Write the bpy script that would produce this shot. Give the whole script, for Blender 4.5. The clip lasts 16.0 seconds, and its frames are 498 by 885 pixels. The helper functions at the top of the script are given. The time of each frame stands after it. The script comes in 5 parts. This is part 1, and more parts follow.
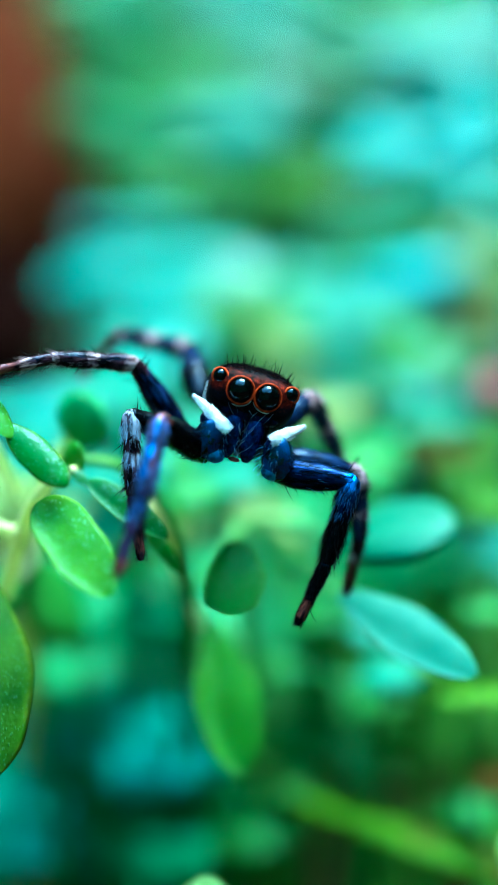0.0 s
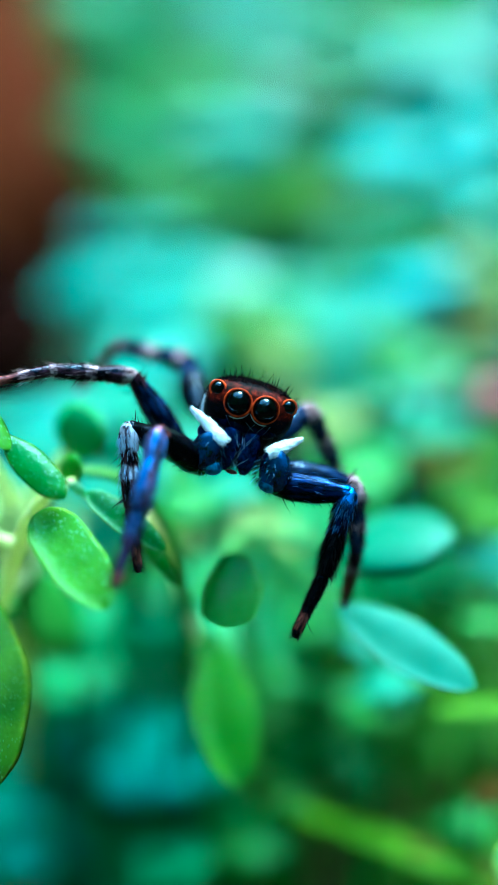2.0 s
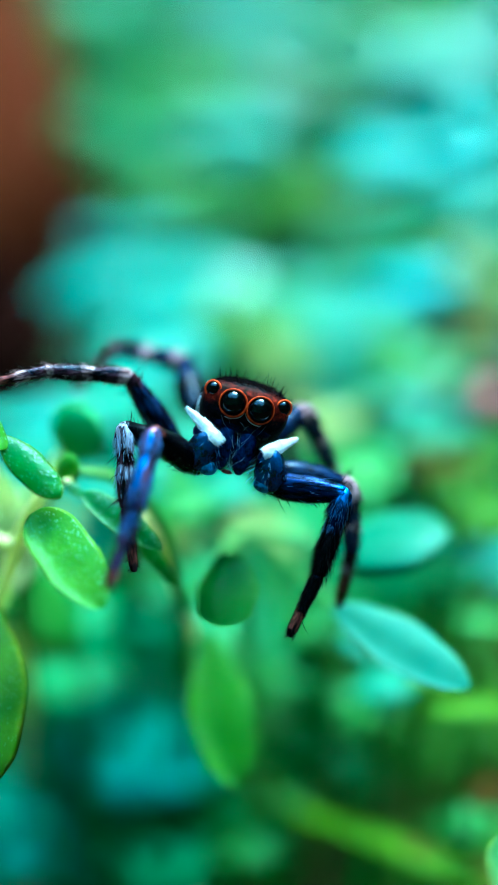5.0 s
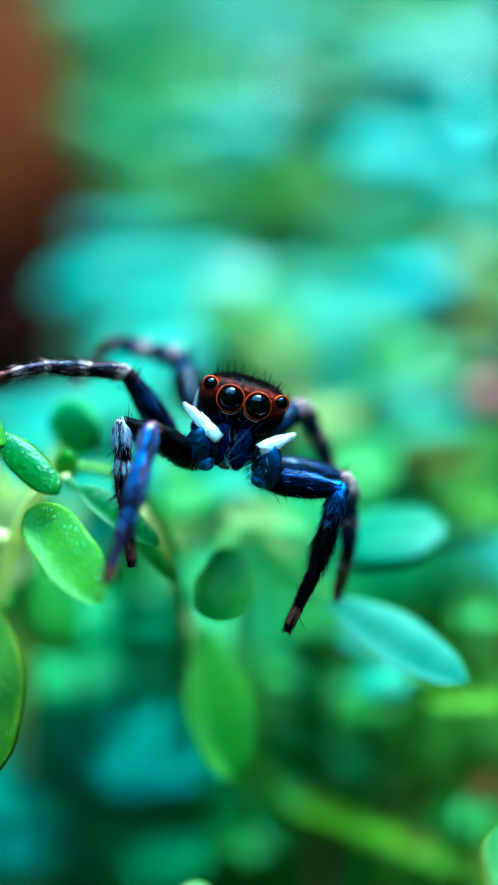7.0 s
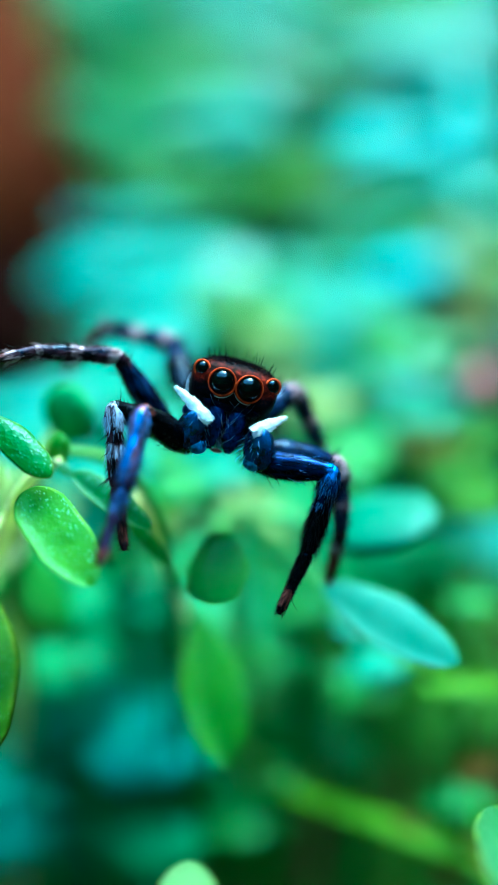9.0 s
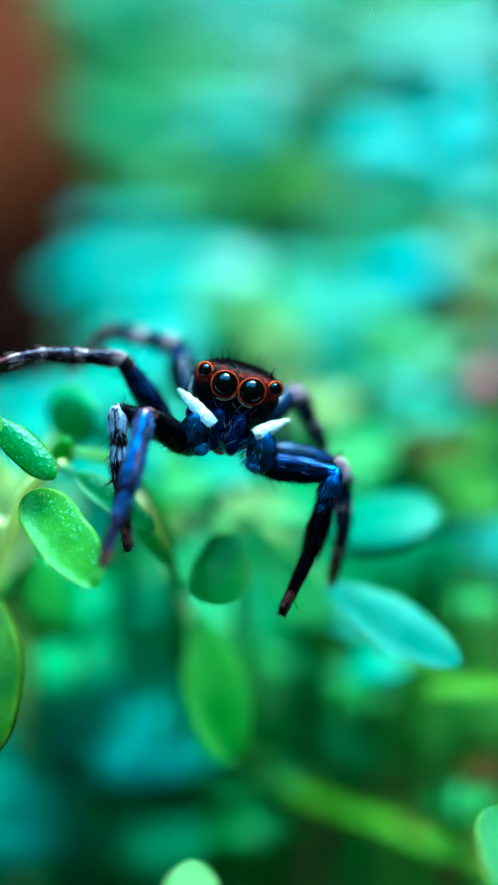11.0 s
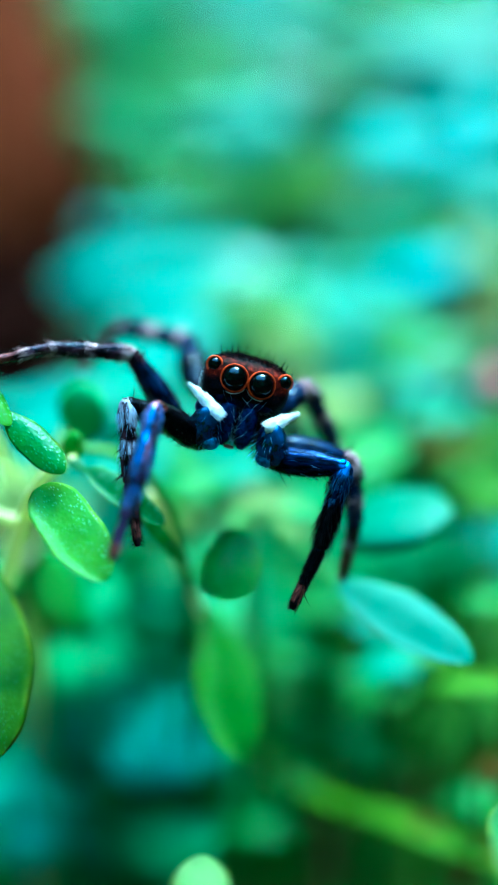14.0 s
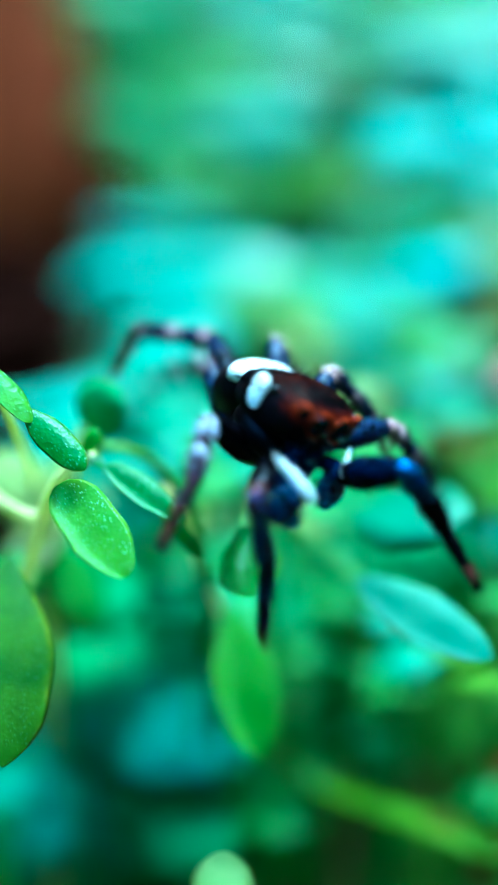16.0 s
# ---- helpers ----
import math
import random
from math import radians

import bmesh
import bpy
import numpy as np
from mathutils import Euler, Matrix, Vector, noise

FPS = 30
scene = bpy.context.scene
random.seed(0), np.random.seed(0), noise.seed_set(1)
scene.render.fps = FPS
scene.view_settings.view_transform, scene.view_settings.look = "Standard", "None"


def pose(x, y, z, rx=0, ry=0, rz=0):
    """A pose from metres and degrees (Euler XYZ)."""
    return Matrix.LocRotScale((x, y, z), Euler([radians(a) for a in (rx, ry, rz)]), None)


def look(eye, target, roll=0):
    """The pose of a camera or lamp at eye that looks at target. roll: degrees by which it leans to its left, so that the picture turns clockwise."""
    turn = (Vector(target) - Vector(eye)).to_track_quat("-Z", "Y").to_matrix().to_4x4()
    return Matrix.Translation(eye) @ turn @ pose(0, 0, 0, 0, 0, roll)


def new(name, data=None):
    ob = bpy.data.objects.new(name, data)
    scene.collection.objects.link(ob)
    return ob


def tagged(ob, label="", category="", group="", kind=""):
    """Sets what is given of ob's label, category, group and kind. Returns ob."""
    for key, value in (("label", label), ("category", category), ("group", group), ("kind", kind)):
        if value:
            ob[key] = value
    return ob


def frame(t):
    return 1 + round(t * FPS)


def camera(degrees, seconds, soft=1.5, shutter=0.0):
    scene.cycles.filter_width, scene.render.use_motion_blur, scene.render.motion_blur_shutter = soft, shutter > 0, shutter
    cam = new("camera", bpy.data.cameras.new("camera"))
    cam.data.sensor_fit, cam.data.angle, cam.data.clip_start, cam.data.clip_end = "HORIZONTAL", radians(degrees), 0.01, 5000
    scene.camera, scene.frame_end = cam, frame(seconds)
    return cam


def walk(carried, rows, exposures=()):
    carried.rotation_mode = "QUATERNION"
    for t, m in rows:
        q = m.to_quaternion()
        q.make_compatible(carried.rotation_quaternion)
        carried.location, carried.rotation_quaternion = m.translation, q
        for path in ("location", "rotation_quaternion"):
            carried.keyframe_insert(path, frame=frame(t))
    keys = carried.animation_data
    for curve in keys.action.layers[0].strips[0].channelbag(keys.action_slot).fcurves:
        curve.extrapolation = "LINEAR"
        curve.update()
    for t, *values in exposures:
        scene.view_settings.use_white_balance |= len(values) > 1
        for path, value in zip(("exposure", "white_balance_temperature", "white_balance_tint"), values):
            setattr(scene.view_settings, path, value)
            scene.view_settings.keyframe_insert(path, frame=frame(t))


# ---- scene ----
MM = 0.001

# ---- camera: a close-up lens held by hand, 25 mm from the spider ----
cam = camera(25.7, 16.0, soft=0.8, shutter=0.8)
cam.data.dof.use_dof = True
cam.data.dof.focus_distance = 24.85 * MM
cam.data.dof.aperture_fstop = 33.0
BASE = pose(0, 0, 60 * MM, 70, 0, 0)


def held(yaw, pitch, roll, x, y, z):
    turn = Euler((radians(pitch), 0, 0)).to_matrix() @ Euler((0, 0, radians(roll))).to_matrix()
    turn = Euler((0, radians(yaw), 0)).to_matrix() @ turn
    return BASE @ Matrix.Translation((x * MM, y * MM, z * MM)) @ turn.to_4x4()


# seconds, yaw, pitch, roll in degrees, drift right, up and back in millimetres
SWAY = [
    (0.0, -0.001, -0.000, 0.000, -0.000, 0.000, -0.000),
    (0.5, 0.009, 0.097, 0.064, 0.003, 0.113, -0.040),
    (1.0, 0.196, 0.432, 0.107, 0.037, 0.110, -0.079),
    (1.5, 0.045, 0.399, 0.159, 0.045, 0.123, 0.053),
    (2.0, -0.003, 0.399, 0.088, 0.055, 0.108, 0.037),
    (2.5, -0.037, 0.413, 0.081, 0.093, 0.085, 0.144),
    (3.0, 0.061, 0.597, 0.121, 0.080, 0.101, 0.132),
    (3.5, 0.145, 0.471, 0.026, 0.156, 0.117, 0.170),
    (4.0, 0.142, 0.490, 0.058, 0.193, 0.109, 0.164),
    (6.5, -0.008, 0.368, 0.118, 0.204, 0.034, 0.200),
    (7.0, 0.042, 0.239, 0.075, 0.248, 0.076, 0.224),
    (7.5, -0.015, 0.227, 0.023, 0.240, -0.045, 0.197),
    (8.0, 0.114, 0.191, -0.058, 0.318, -0.089, 0.202),
    (8.5, 0.030, -0.005, -0.034, 0.298, -0.039, 0.209),
    (9.0, -0.172, -0.138, -0.144, 0.341, -0.143, 0.305),
    (11.5, 0.182, -0.057, -0.237, 0.394, -0.113, 0.482),
    (12.0, 0.298, -0.046, -0.360, 0.444, -0.291, 0.397),
    (12.5, 0.110, -0.210, -0.331, 0.423, -0.248, 0.484),
    (13.0, -0.009, 0.036, -0.388, 0.428, -0.355, 0.517),
    (13.5, 0.569, -0.426, -0.360, 0.537, -0.210, 0.438),
    (14.0, 0.806, 0.127, -0.301, 0.482, -0.352, 0.389),
    (14.5, 1.112, 0.198, -0.299, 0.339, -0.316, 0.380),
    (15.0, 1.363, -0.154, -0.214, 0.273, -0.237, 0.336),
    (15.5, 1.434, 0.157, -0.277, 0.264, -0.358, 0.370),
    (16.0, 1.350, 0.048, -0.317, 0.257, -0.385, 0.412),
]
walk(cam, [(r[0], held(*r[1:])) for r in SWAY],
     exposures=[(0.0, 4.97, 4840, -34), (7.2, 4.97, 4850, -34), (9.0, 4.97, 4720, -35), (14.0, 4.98, 4600, -36), (16.0, 4.99, 4590, -37)])

# ---- light: bright open shade under a blue-white sky ----
world = bpy.data.worlds.new("sky")
scene.world = world
world.use_nodes = True
wn = world.node_tree
wn.nodes.clear()
sky = wn.nodes.new("ShaderNodeTexSky")
sky.sky_type = "NISHITA"
sky.sun_disc = False
sky.sun_elevation = radians(62)
sky.sun_rotation = radians(20)
sky.air_density = 1.4
back = wn.nodes.new("ShaderNodeBackground")
back.inputs["Strength"].default_value = 0.15
wout = wn.nodes.new("ShaderNodeOutputWorld")
wn.links.new(sky.outputs["Color"], back.inputs["Color"])
wn.links.new(back.outputs["Background"], wout.inputs["Surface"])

sun_data = bpy.data.lights.new("sun", "SUN")
sun_data.energy = 0.9
sun_data.angle = radians(25)
sun_data.color = (1.0, 0.97, 0.92)
sun = new("sun", sun_data)
sun.matrix_world = look((0.04, 0.10, 0.26), (0, 0.02, 0.04))


# ---- materials ----
def material(name):
    m = bpy.data.materials.new(name)
    m.use_nodes = True
    nt = m.node_tree
    nt.nodes.clear()
    out = nt.nodes.new("ShaderNodeOutputMaterial")
    bsdf = nt.nodes.new("ShaderNodeBsdfPrincipled")
    nt.links.new(bsdf.outputs[0], out.inputs["Surface"])
    return m, nt, bsdf, out


def ramp(nt, fac, stops):
    r = nt.nodes.new("ShaderNodeValToRGB")
    e = r.color_ramp.elements
    while len(e) < len(stops):
        e.new(0.5)
    for el, (p, c) in zip(e, stops):
        el.position = p
        el.color = (*c, 1)
    nt.links.new(fac, r.inputs["Fac"])
    return r.outputs["Color"]


def noise_tex(nt, scale, detail=3.0, rough=0.55, space="Object"):
    co = nt.nodes.new("ShaderNodeTexCoord")
    n = nt.nodes.new("ShaderNodeTexNoise")
    n.inputs["Scale"].default_value = scale
    n.inputs["Detail"].default_value = detail
    n.inputs["Roughness"].default_value = rough
    nt.links.new(co.outputs[space], n.inputs["Vector"])
    return n.outputs["Fac"]


def bump(nt, bsdf, height, strength, distance):
    b = nt.nodes.new("ShaderNodeBump")
    b.inputs["Strength"].default_value = strength
    b.inputs["Distance"].default_value = distance
    nt.links.new(height, b.inputs["Height"])
    nt.links.new(b.outputs["Normal"], bsdf.inputs["Normal"])


def mixed(nt, a, b, fac, kind="MIX"):
    m = nt.nodes.new("ShaderNodeMix")
    m.data_type = "RGBA"
    m.blend_type = kind
    if isinstance(fac, float):
        m.inputs["Factor"].default_value = fac
    else:
        nt.links.new(fac, m.inputs["Factor"])
    for sock, v in (("A", a), ("B", b)):
        s = [i for i in m.inputs if i.name == sock and i.type == "RGBA"][0]
        if isinstance(v, tuple):
            s.default_value = (*v, 1)
        else:
            nt.links.new(v, s)
    return [o for o in m.outputs if o.type == "RGBA"][0]


def leaf_material(name, dark, light, rough=0.38, glow=0.3, spec=0.5, flecks=0.0, shine=(0.62, 0.94, 1.0), margin=0.0):
    """Fleshy leaf: cell-sized grain, blotches, light coming through the blade; flecks crowd one half, below zero the other."""
    m, nt, bsdf, out = material(name)
    big = noise_tex(nt, 700.0, 2.0)
    tone = ramp(nt, big, [(0.3, dark), (0.72, light)])
    fine = ramp(nt, noise_tex(nt, 5200.0, 3.0), [(0.3, (0.72, 0.78, 0.7)), (0.7, (1.2, 1.15, 1.2))])
    tone = mixed(nt, tone, fine, 0.7, "MULTIPLY")
    info = nt.nodes.new("ShaderNodeObjectInfo")
    own = ramp(nt, info.outputs["Random"], [(0.0, (0.78, 0.86, 0.72)), (1.0, (1.2, 1.1, 1.25))])
    col = mixed(nt, tone, own, 0.8, "MULTIPLY")
    cells = nt.nodes.new("ShaderNodeTexVoronoi")
    cells.inputs["Scale"].default_value = 9000.0
    co = nt.nodes.new("ShaderNodeTexCoord")
    nt.links.new(co.outputs["Object"], cells.inputs["Vector"])
    height = cells.outputs["Distance"]
    if flecks or margin:
        at = nt.nodes.new("ShaderNodeAttribute")
        at.attribute_name = "across"
    if margin:
        # thin yellowish margin
        half = nt.nodes.new("ShaderNodeMath")
        half.operation = "ABSOLUTE"
        nt.links.new(at.outputs["Fac"], half.inputs[0])
        rim = ramp(nt, half.outputs[0], [(0.8, (0, 0, 0)), (0.97, (margin, margin, margin))])
        rim = mixed(nt, rim, ramp(nt, noise_tex(nt, 1800.0, 2.0), [(0.4, (0, 0, 0)), (0.65, (1, 1, 1))]), 1.0, "MULTIPLY")
        col = mixed(nt, col, (0.30, 0.40, 0.03), rim)
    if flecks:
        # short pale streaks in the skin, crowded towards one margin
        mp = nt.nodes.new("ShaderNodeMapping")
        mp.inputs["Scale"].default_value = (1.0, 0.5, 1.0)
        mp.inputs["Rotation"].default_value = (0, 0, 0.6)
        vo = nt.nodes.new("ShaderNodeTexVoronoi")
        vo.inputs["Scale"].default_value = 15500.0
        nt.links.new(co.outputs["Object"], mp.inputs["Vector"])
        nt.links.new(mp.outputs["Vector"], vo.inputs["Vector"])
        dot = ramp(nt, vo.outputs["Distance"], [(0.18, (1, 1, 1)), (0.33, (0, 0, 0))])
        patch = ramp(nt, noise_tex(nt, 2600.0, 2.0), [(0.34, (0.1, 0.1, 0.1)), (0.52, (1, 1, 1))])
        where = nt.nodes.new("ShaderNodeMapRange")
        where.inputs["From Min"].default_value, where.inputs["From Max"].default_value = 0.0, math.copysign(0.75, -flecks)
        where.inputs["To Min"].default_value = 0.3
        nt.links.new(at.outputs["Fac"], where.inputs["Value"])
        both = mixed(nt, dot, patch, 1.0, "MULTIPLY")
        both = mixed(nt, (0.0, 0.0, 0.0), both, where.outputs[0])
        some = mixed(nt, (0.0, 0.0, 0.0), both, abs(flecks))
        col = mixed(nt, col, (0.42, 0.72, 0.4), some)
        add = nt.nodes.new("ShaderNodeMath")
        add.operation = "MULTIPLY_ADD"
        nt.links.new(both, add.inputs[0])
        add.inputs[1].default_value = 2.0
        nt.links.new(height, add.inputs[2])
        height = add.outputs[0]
    nt.links.new(col, bsdf.inputs["Base Color"])
    bsdf.inputs["Roughness"].default_value = rough
    bsdf.inputs["Specular IOR Level"].default_value = spec
    bsdf.inputs["Specular Tint"].default_value = (*shine, 1)
    bump(nt, bsdf, height, 0.45, 0.00003)
    tr = nt.nodes.new("ShaderNodeBsdfTranslucent")
    warm = light[2] < 0.22 * light[1]
    nt.links.new(mixed(nt, col, (0.6, 0.95, 0.04) if warm else (0.65, 1.0, 0.3), 0.35), tr.inputs["Color"])
    mx = nt.nodes.new("ShaderNodeMixShader")
    mx.inputs[0].default_value = glow
    nt.links.new(bsdf.outputs[0], mx.inputs[1])
    nt.links.new(tr.outputs[0], mx.inputs[2])
    nt.links.new(mx.outputs[0], out.inputs["Surface"])
    return m


LEAF_FRESH = leaf_material("leaf_fresh_green", (0.038, 0.15, 0.016), (0.085, 0.245, 0.035), 0.45, 0.35, 0.2)
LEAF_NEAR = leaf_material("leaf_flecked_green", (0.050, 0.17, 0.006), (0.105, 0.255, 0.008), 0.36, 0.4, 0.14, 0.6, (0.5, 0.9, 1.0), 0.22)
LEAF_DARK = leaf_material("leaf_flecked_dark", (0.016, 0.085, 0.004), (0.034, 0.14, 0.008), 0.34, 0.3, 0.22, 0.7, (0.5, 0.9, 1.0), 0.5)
LEAF_DEEP = leaf_material("leaf_deep_green", (0.020, 0.105, 0.024), (0.042, 0.17, 0.044), 0.5, 0.25, 0.12)
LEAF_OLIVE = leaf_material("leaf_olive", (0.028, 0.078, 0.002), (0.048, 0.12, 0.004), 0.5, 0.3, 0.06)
LEAF_BLUE = leaf_material("leaf_blue_green", (0.034, 0.165, 0.115), (0.062, 0.24, 0.175), 0.5, 0.2, 0.24)
# cyan base colour stands in for the sky these leaves mirror
LEAF_SKY_CYAN = leaf_material("leaf_cyan", (0.030, 0.175, 0.14), (0.05, 0.24, 0.195), 0.5, 0.28, 0.25)
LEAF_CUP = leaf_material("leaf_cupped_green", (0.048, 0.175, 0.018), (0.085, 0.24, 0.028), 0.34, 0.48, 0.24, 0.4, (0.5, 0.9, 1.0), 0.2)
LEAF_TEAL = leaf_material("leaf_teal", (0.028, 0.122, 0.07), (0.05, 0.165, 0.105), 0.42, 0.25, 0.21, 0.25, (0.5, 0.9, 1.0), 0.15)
LEAF_HEDGE = leaf_material("leaf_hedge", (0.006, 0.045, 0.012), (0.012, 0.08, 0.02), 0.45, 0.15, 0.3)
LEAF_MINT = leaf_material("leaf_mint", (0.044, 0.19, 0.115), (0.075, 0.245, 0.158), 0.5, 0.25, 0.18)
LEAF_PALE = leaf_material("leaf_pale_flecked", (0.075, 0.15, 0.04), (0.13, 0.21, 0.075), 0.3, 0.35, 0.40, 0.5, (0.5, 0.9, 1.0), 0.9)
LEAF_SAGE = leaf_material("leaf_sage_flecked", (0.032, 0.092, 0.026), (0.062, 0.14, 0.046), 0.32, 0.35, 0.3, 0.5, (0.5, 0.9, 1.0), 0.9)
LEAF_LIME = leaf_material("leaf_lime", (0.062, 0.15, 0.002), (0.115, 0.225, 0.006), 0.5, 0.4, 0.08)
LEAF_OLD = leaf_material("leaf_pale_yellow", (0.16, 0.22, 0.05), (0.25, 0.29, 0.09), 0.5, 0.3, 0.15)
# aqua base colour carries the sky's reflection on a low leaf
LEAF_SKY_AQUA = leaf_material("leaf_aqua", (0.05, 0.27, 0.205), (0.075, 0.35, 0.275), 0.5, 0.18, 0.3)
# pale base colour paints the blurred bright highlights among the leaves
LEAF_GLINT = leaf_material("leaf_silver_green", (0.19, 0.36, 0.24), (0.30, 0.46, 0.34), 0.4, 0.25, 0.4)
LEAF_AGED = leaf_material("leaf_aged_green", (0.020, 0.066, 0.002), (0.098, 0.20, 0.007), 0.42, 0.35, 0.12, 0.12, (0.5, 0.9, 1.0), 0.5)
LEAF_LUSH = leaf_material("leaf_lush_green", (0.06, 0.24, 0.068), (0.11, 0.33, 0.115), 0.5, 0.22, 0.22)
# flecks moved to the other half paint this leaf's pale sheen
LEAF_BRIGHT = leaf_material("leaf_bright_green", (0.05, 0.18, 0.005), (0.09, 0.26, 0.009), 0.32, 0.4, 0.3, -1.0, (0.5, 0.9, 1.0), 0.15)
# glossy leaf whose base colour already holds the mirrored sky's cyan
LEAF_SKY_GLOSS = leaf_material("leaf_glossy_sky", (0.03, 0.20, 0.17), (0.05, 0.27, 0.24), 0.45, 0.15, 0.3, 0.0, (0.25, 0.85, 1.0))
CREAM = leaf_material("stem_cream", (0.62, 0.62, 0.24), (0.78, 0.74, 0.42), 0.5, 0.45, 0.2)
LEAF_BROWN = leaf_material("leaf_withered_brown", (0.022, 0.012, 0.0015), (0.048, 0.027, 0.004), 0.6, 0.25, 0.02)
STEM = leaf_material("stem_green", (0.05, 0.20, 0.02), (0.16, 0.32, 0.05), 0.45, 0.2)


TONES = {}


def plain(name, a, b, scale, rough, metal=0.0, spec=0.5, bumpy=0.0, dist=0.00002, space="Object", spread=0.18):
    m, nt, bsdf, out = material(name)
    TONES[name] = (a, b)
    n = noise_tex(nt, scale, 4.0, 0.6, space)
    nt.links.new(ramp(nt, n, [(0.5 - spread, a), (0.5 + spread, b)]), bsdf.inputs["Base Color"])
    bsdf.inputs["Roughness"].default_value = rough
    bsdf.inputs["Metallic"].default_value = metal
    bsdf.inputs["Specular IOR Level"].default_value = spec
    if bumpy:
        bump(nt, bsdf, n, bumpy, dist)
    return m


def sheen(m, tint, level=1.0, coat=0.0):
    """Tint the shine, as scales with a metallic lustre do."""
    b = [n for n in m.node_tree.nodes if n.type == "BSDF_PRINCIPLED"][0]
    b.inputs["Specular Tint"].default_value = (*tint, 1)
    b.inputs["Specular IOR Level"].default_value = level
    b.inputs["Coat Weight"].default_value = coat
    return m


CHITIN = sheen(plain("blue_black_chitin", (0.0003, 0.0008, 0.004), (0.005, 0.012, 0.060), 5200.0, 0.34, 0.6, 0.1, 1.0), (0.15, 0.35, 1.0), 0.1)
BLUE = sheen(plain("steel_blue_scales", (0.001, 0.005, 0.028), (0.034, 0.115, 0.42), 5200.0, 0.36, 0.6, 0.1, 1.0), (0.2, 0.45, 1.0), 0.1)
BULB = sheen(plain("glossy_blue_bulb", (0.0008, 0.002, 0.009), (0.02, 0.06, 0.22), 2600.0, 0.2, 0.4, 0.3, 0.5, 0.00004, spread=0.16), (0.5, 0.8, 1.0), 0.8)
# lighter blue than the bulb: the tip's highlight is in the colour
TIP_GLINT = sheen(plain("glossy_pale_blue_tip", (0.003, 0.012, 0.05), (0.12, 0.33, 0.8), 4200.0, 0.22, 0.5, 0.4, 0.8, 0.00003), (0.5, 0.8, 1.0), 0.5)
JAW = sheen(plain("glossy_blue_black_jaw", (0.0004, 0.001, 0.004), (0.014, 0.034, 0.16), 9000.0, 0.26, 0.5, 0.2, 1.0, 0.00003), (0.2, 0.45, 1.0), 0.1)
SILVER = plain("silver_blue_hair", (0.14, 0.22, 0.42), (0.32, 0.42, 0.65), 900.0, 0.4, 0.0, 0.5)
VIOLET = plain("violet_brown_leg", (0.003, 0.0025, 0.010), (0.03, 0.020, 0.060), 6200.0, 0.5, 0.0, 0.2, 0.8)
FROST_HAIR = plain("frosty_blue_hair", (0.08, 0.2, 0.5), (0.25, 0.45, 0.85), 900.0, 0.4, 0.0, 0.3)
BLACK = sheen(plain("black_chitin", (0.0004, 0.0004, 0.0008), (0.001, 0.001, 0.002), 2500.0, 0.4, 0.0, 0.6, 0.6), (0.3, 0.45, 1.0), 0.06)
NAVY = plain("grey_navy_leg", (0.0008, 0.0014, 0.006), (0.010, 0.021, 0.068), 6500.0, 0.5, 0.0, 0.1, 0.9)
BANDED = plain("dark_brown_leg", (0.0006, 0.0006, 0.002), (0.042, 0.017, 0.028), 6500.0, 0.55, 0.0, 0.08, 0.9)
PALE = plain("pale_pinkish_scales", (0.025, 0.012, 0.018), (0.44, 0.29, 0.32), 7500.0, 0.6, 0.0, 0.12, 0.9)
FROSTED = plain("frosted_blue_white_scales", (0.02, 0.016, 0.03), (0.30, 0.32, 0.43), 7500.0, 0.6, 0.0, 0.12, 0.9)
RUST = plain("rust_brown_leg", (0.005, 0.002, 0.003), (0.20, 0.055, 0.045), 6200.0, 0.55, 0.0, 0.12, 0.8)
SHEEN = sheen(plain("blue_hair", (0.02, 0.06, 0.22), (0.16, 0.28, 0.62), 900.0, 0.35, 0.5), (0.2, 0.45, 1.0), 0.2)
WHITE = plain("white_scale_hair", (0.42, 0.50, 0.62), (0.85, 0.89, 0.93), 5000.0, 0.5, 0.0, 0.4, 0.5)
ORANGE = plain("orange_scales", (0.16, 0.010, 0.001), (0.66, 0.06, 0.006), 6200.0, 0.6, 0.0, 0.1, 0.9)
RED = plain("rust_red_scales", (0.002, 0.0006, 0.0006), (0.11, 0.010, 0.004), 5200.0, 0.8, 0.0, 0.04, 1.0)
EYE = sheen(plain("eye_lens", (0.0002, 0.0002, 0.0003), (0.0003, 0.0003, 0.0004), 200.0, 0.03, 0.0, 0.33), (0.5, 0.75, 1.0), 0.27)
HAIR = plain("dark_hair", (0.0004, 0.0004, 0.0008), (0.001, 0.001, 0.002), 900.0, 0.5, 0.0, 0.02)
SOIL = plain("dark_soil", (0.0035, 0.002, 0.0007), (0.012, 0.006, 0.002), 320.0, 0.95, 0.0, 0.05, 1.0, 0.0008)
CLAY = plain("terracotta", (0.085, 0.016, 0.0055), (0.12, 0.025, 0.008), 90.0, 0.9, 0.0, 0.04, 0.5, 0.0006)
PINK = plain("pink_petal", (0.5, 0.14, 0.14), (0.66, 0.26, 0.25), 700.0, 0.6, 0.0, 0.3)
# near-black red that stands in for the deep shade below the clay pot
POT_SHADE = plain("black_plastic", (0.004, 0.0007, 0.0004), (0.008, 0.0014, 0.0008), 60.0, 0.85, 0.0, 0.015)


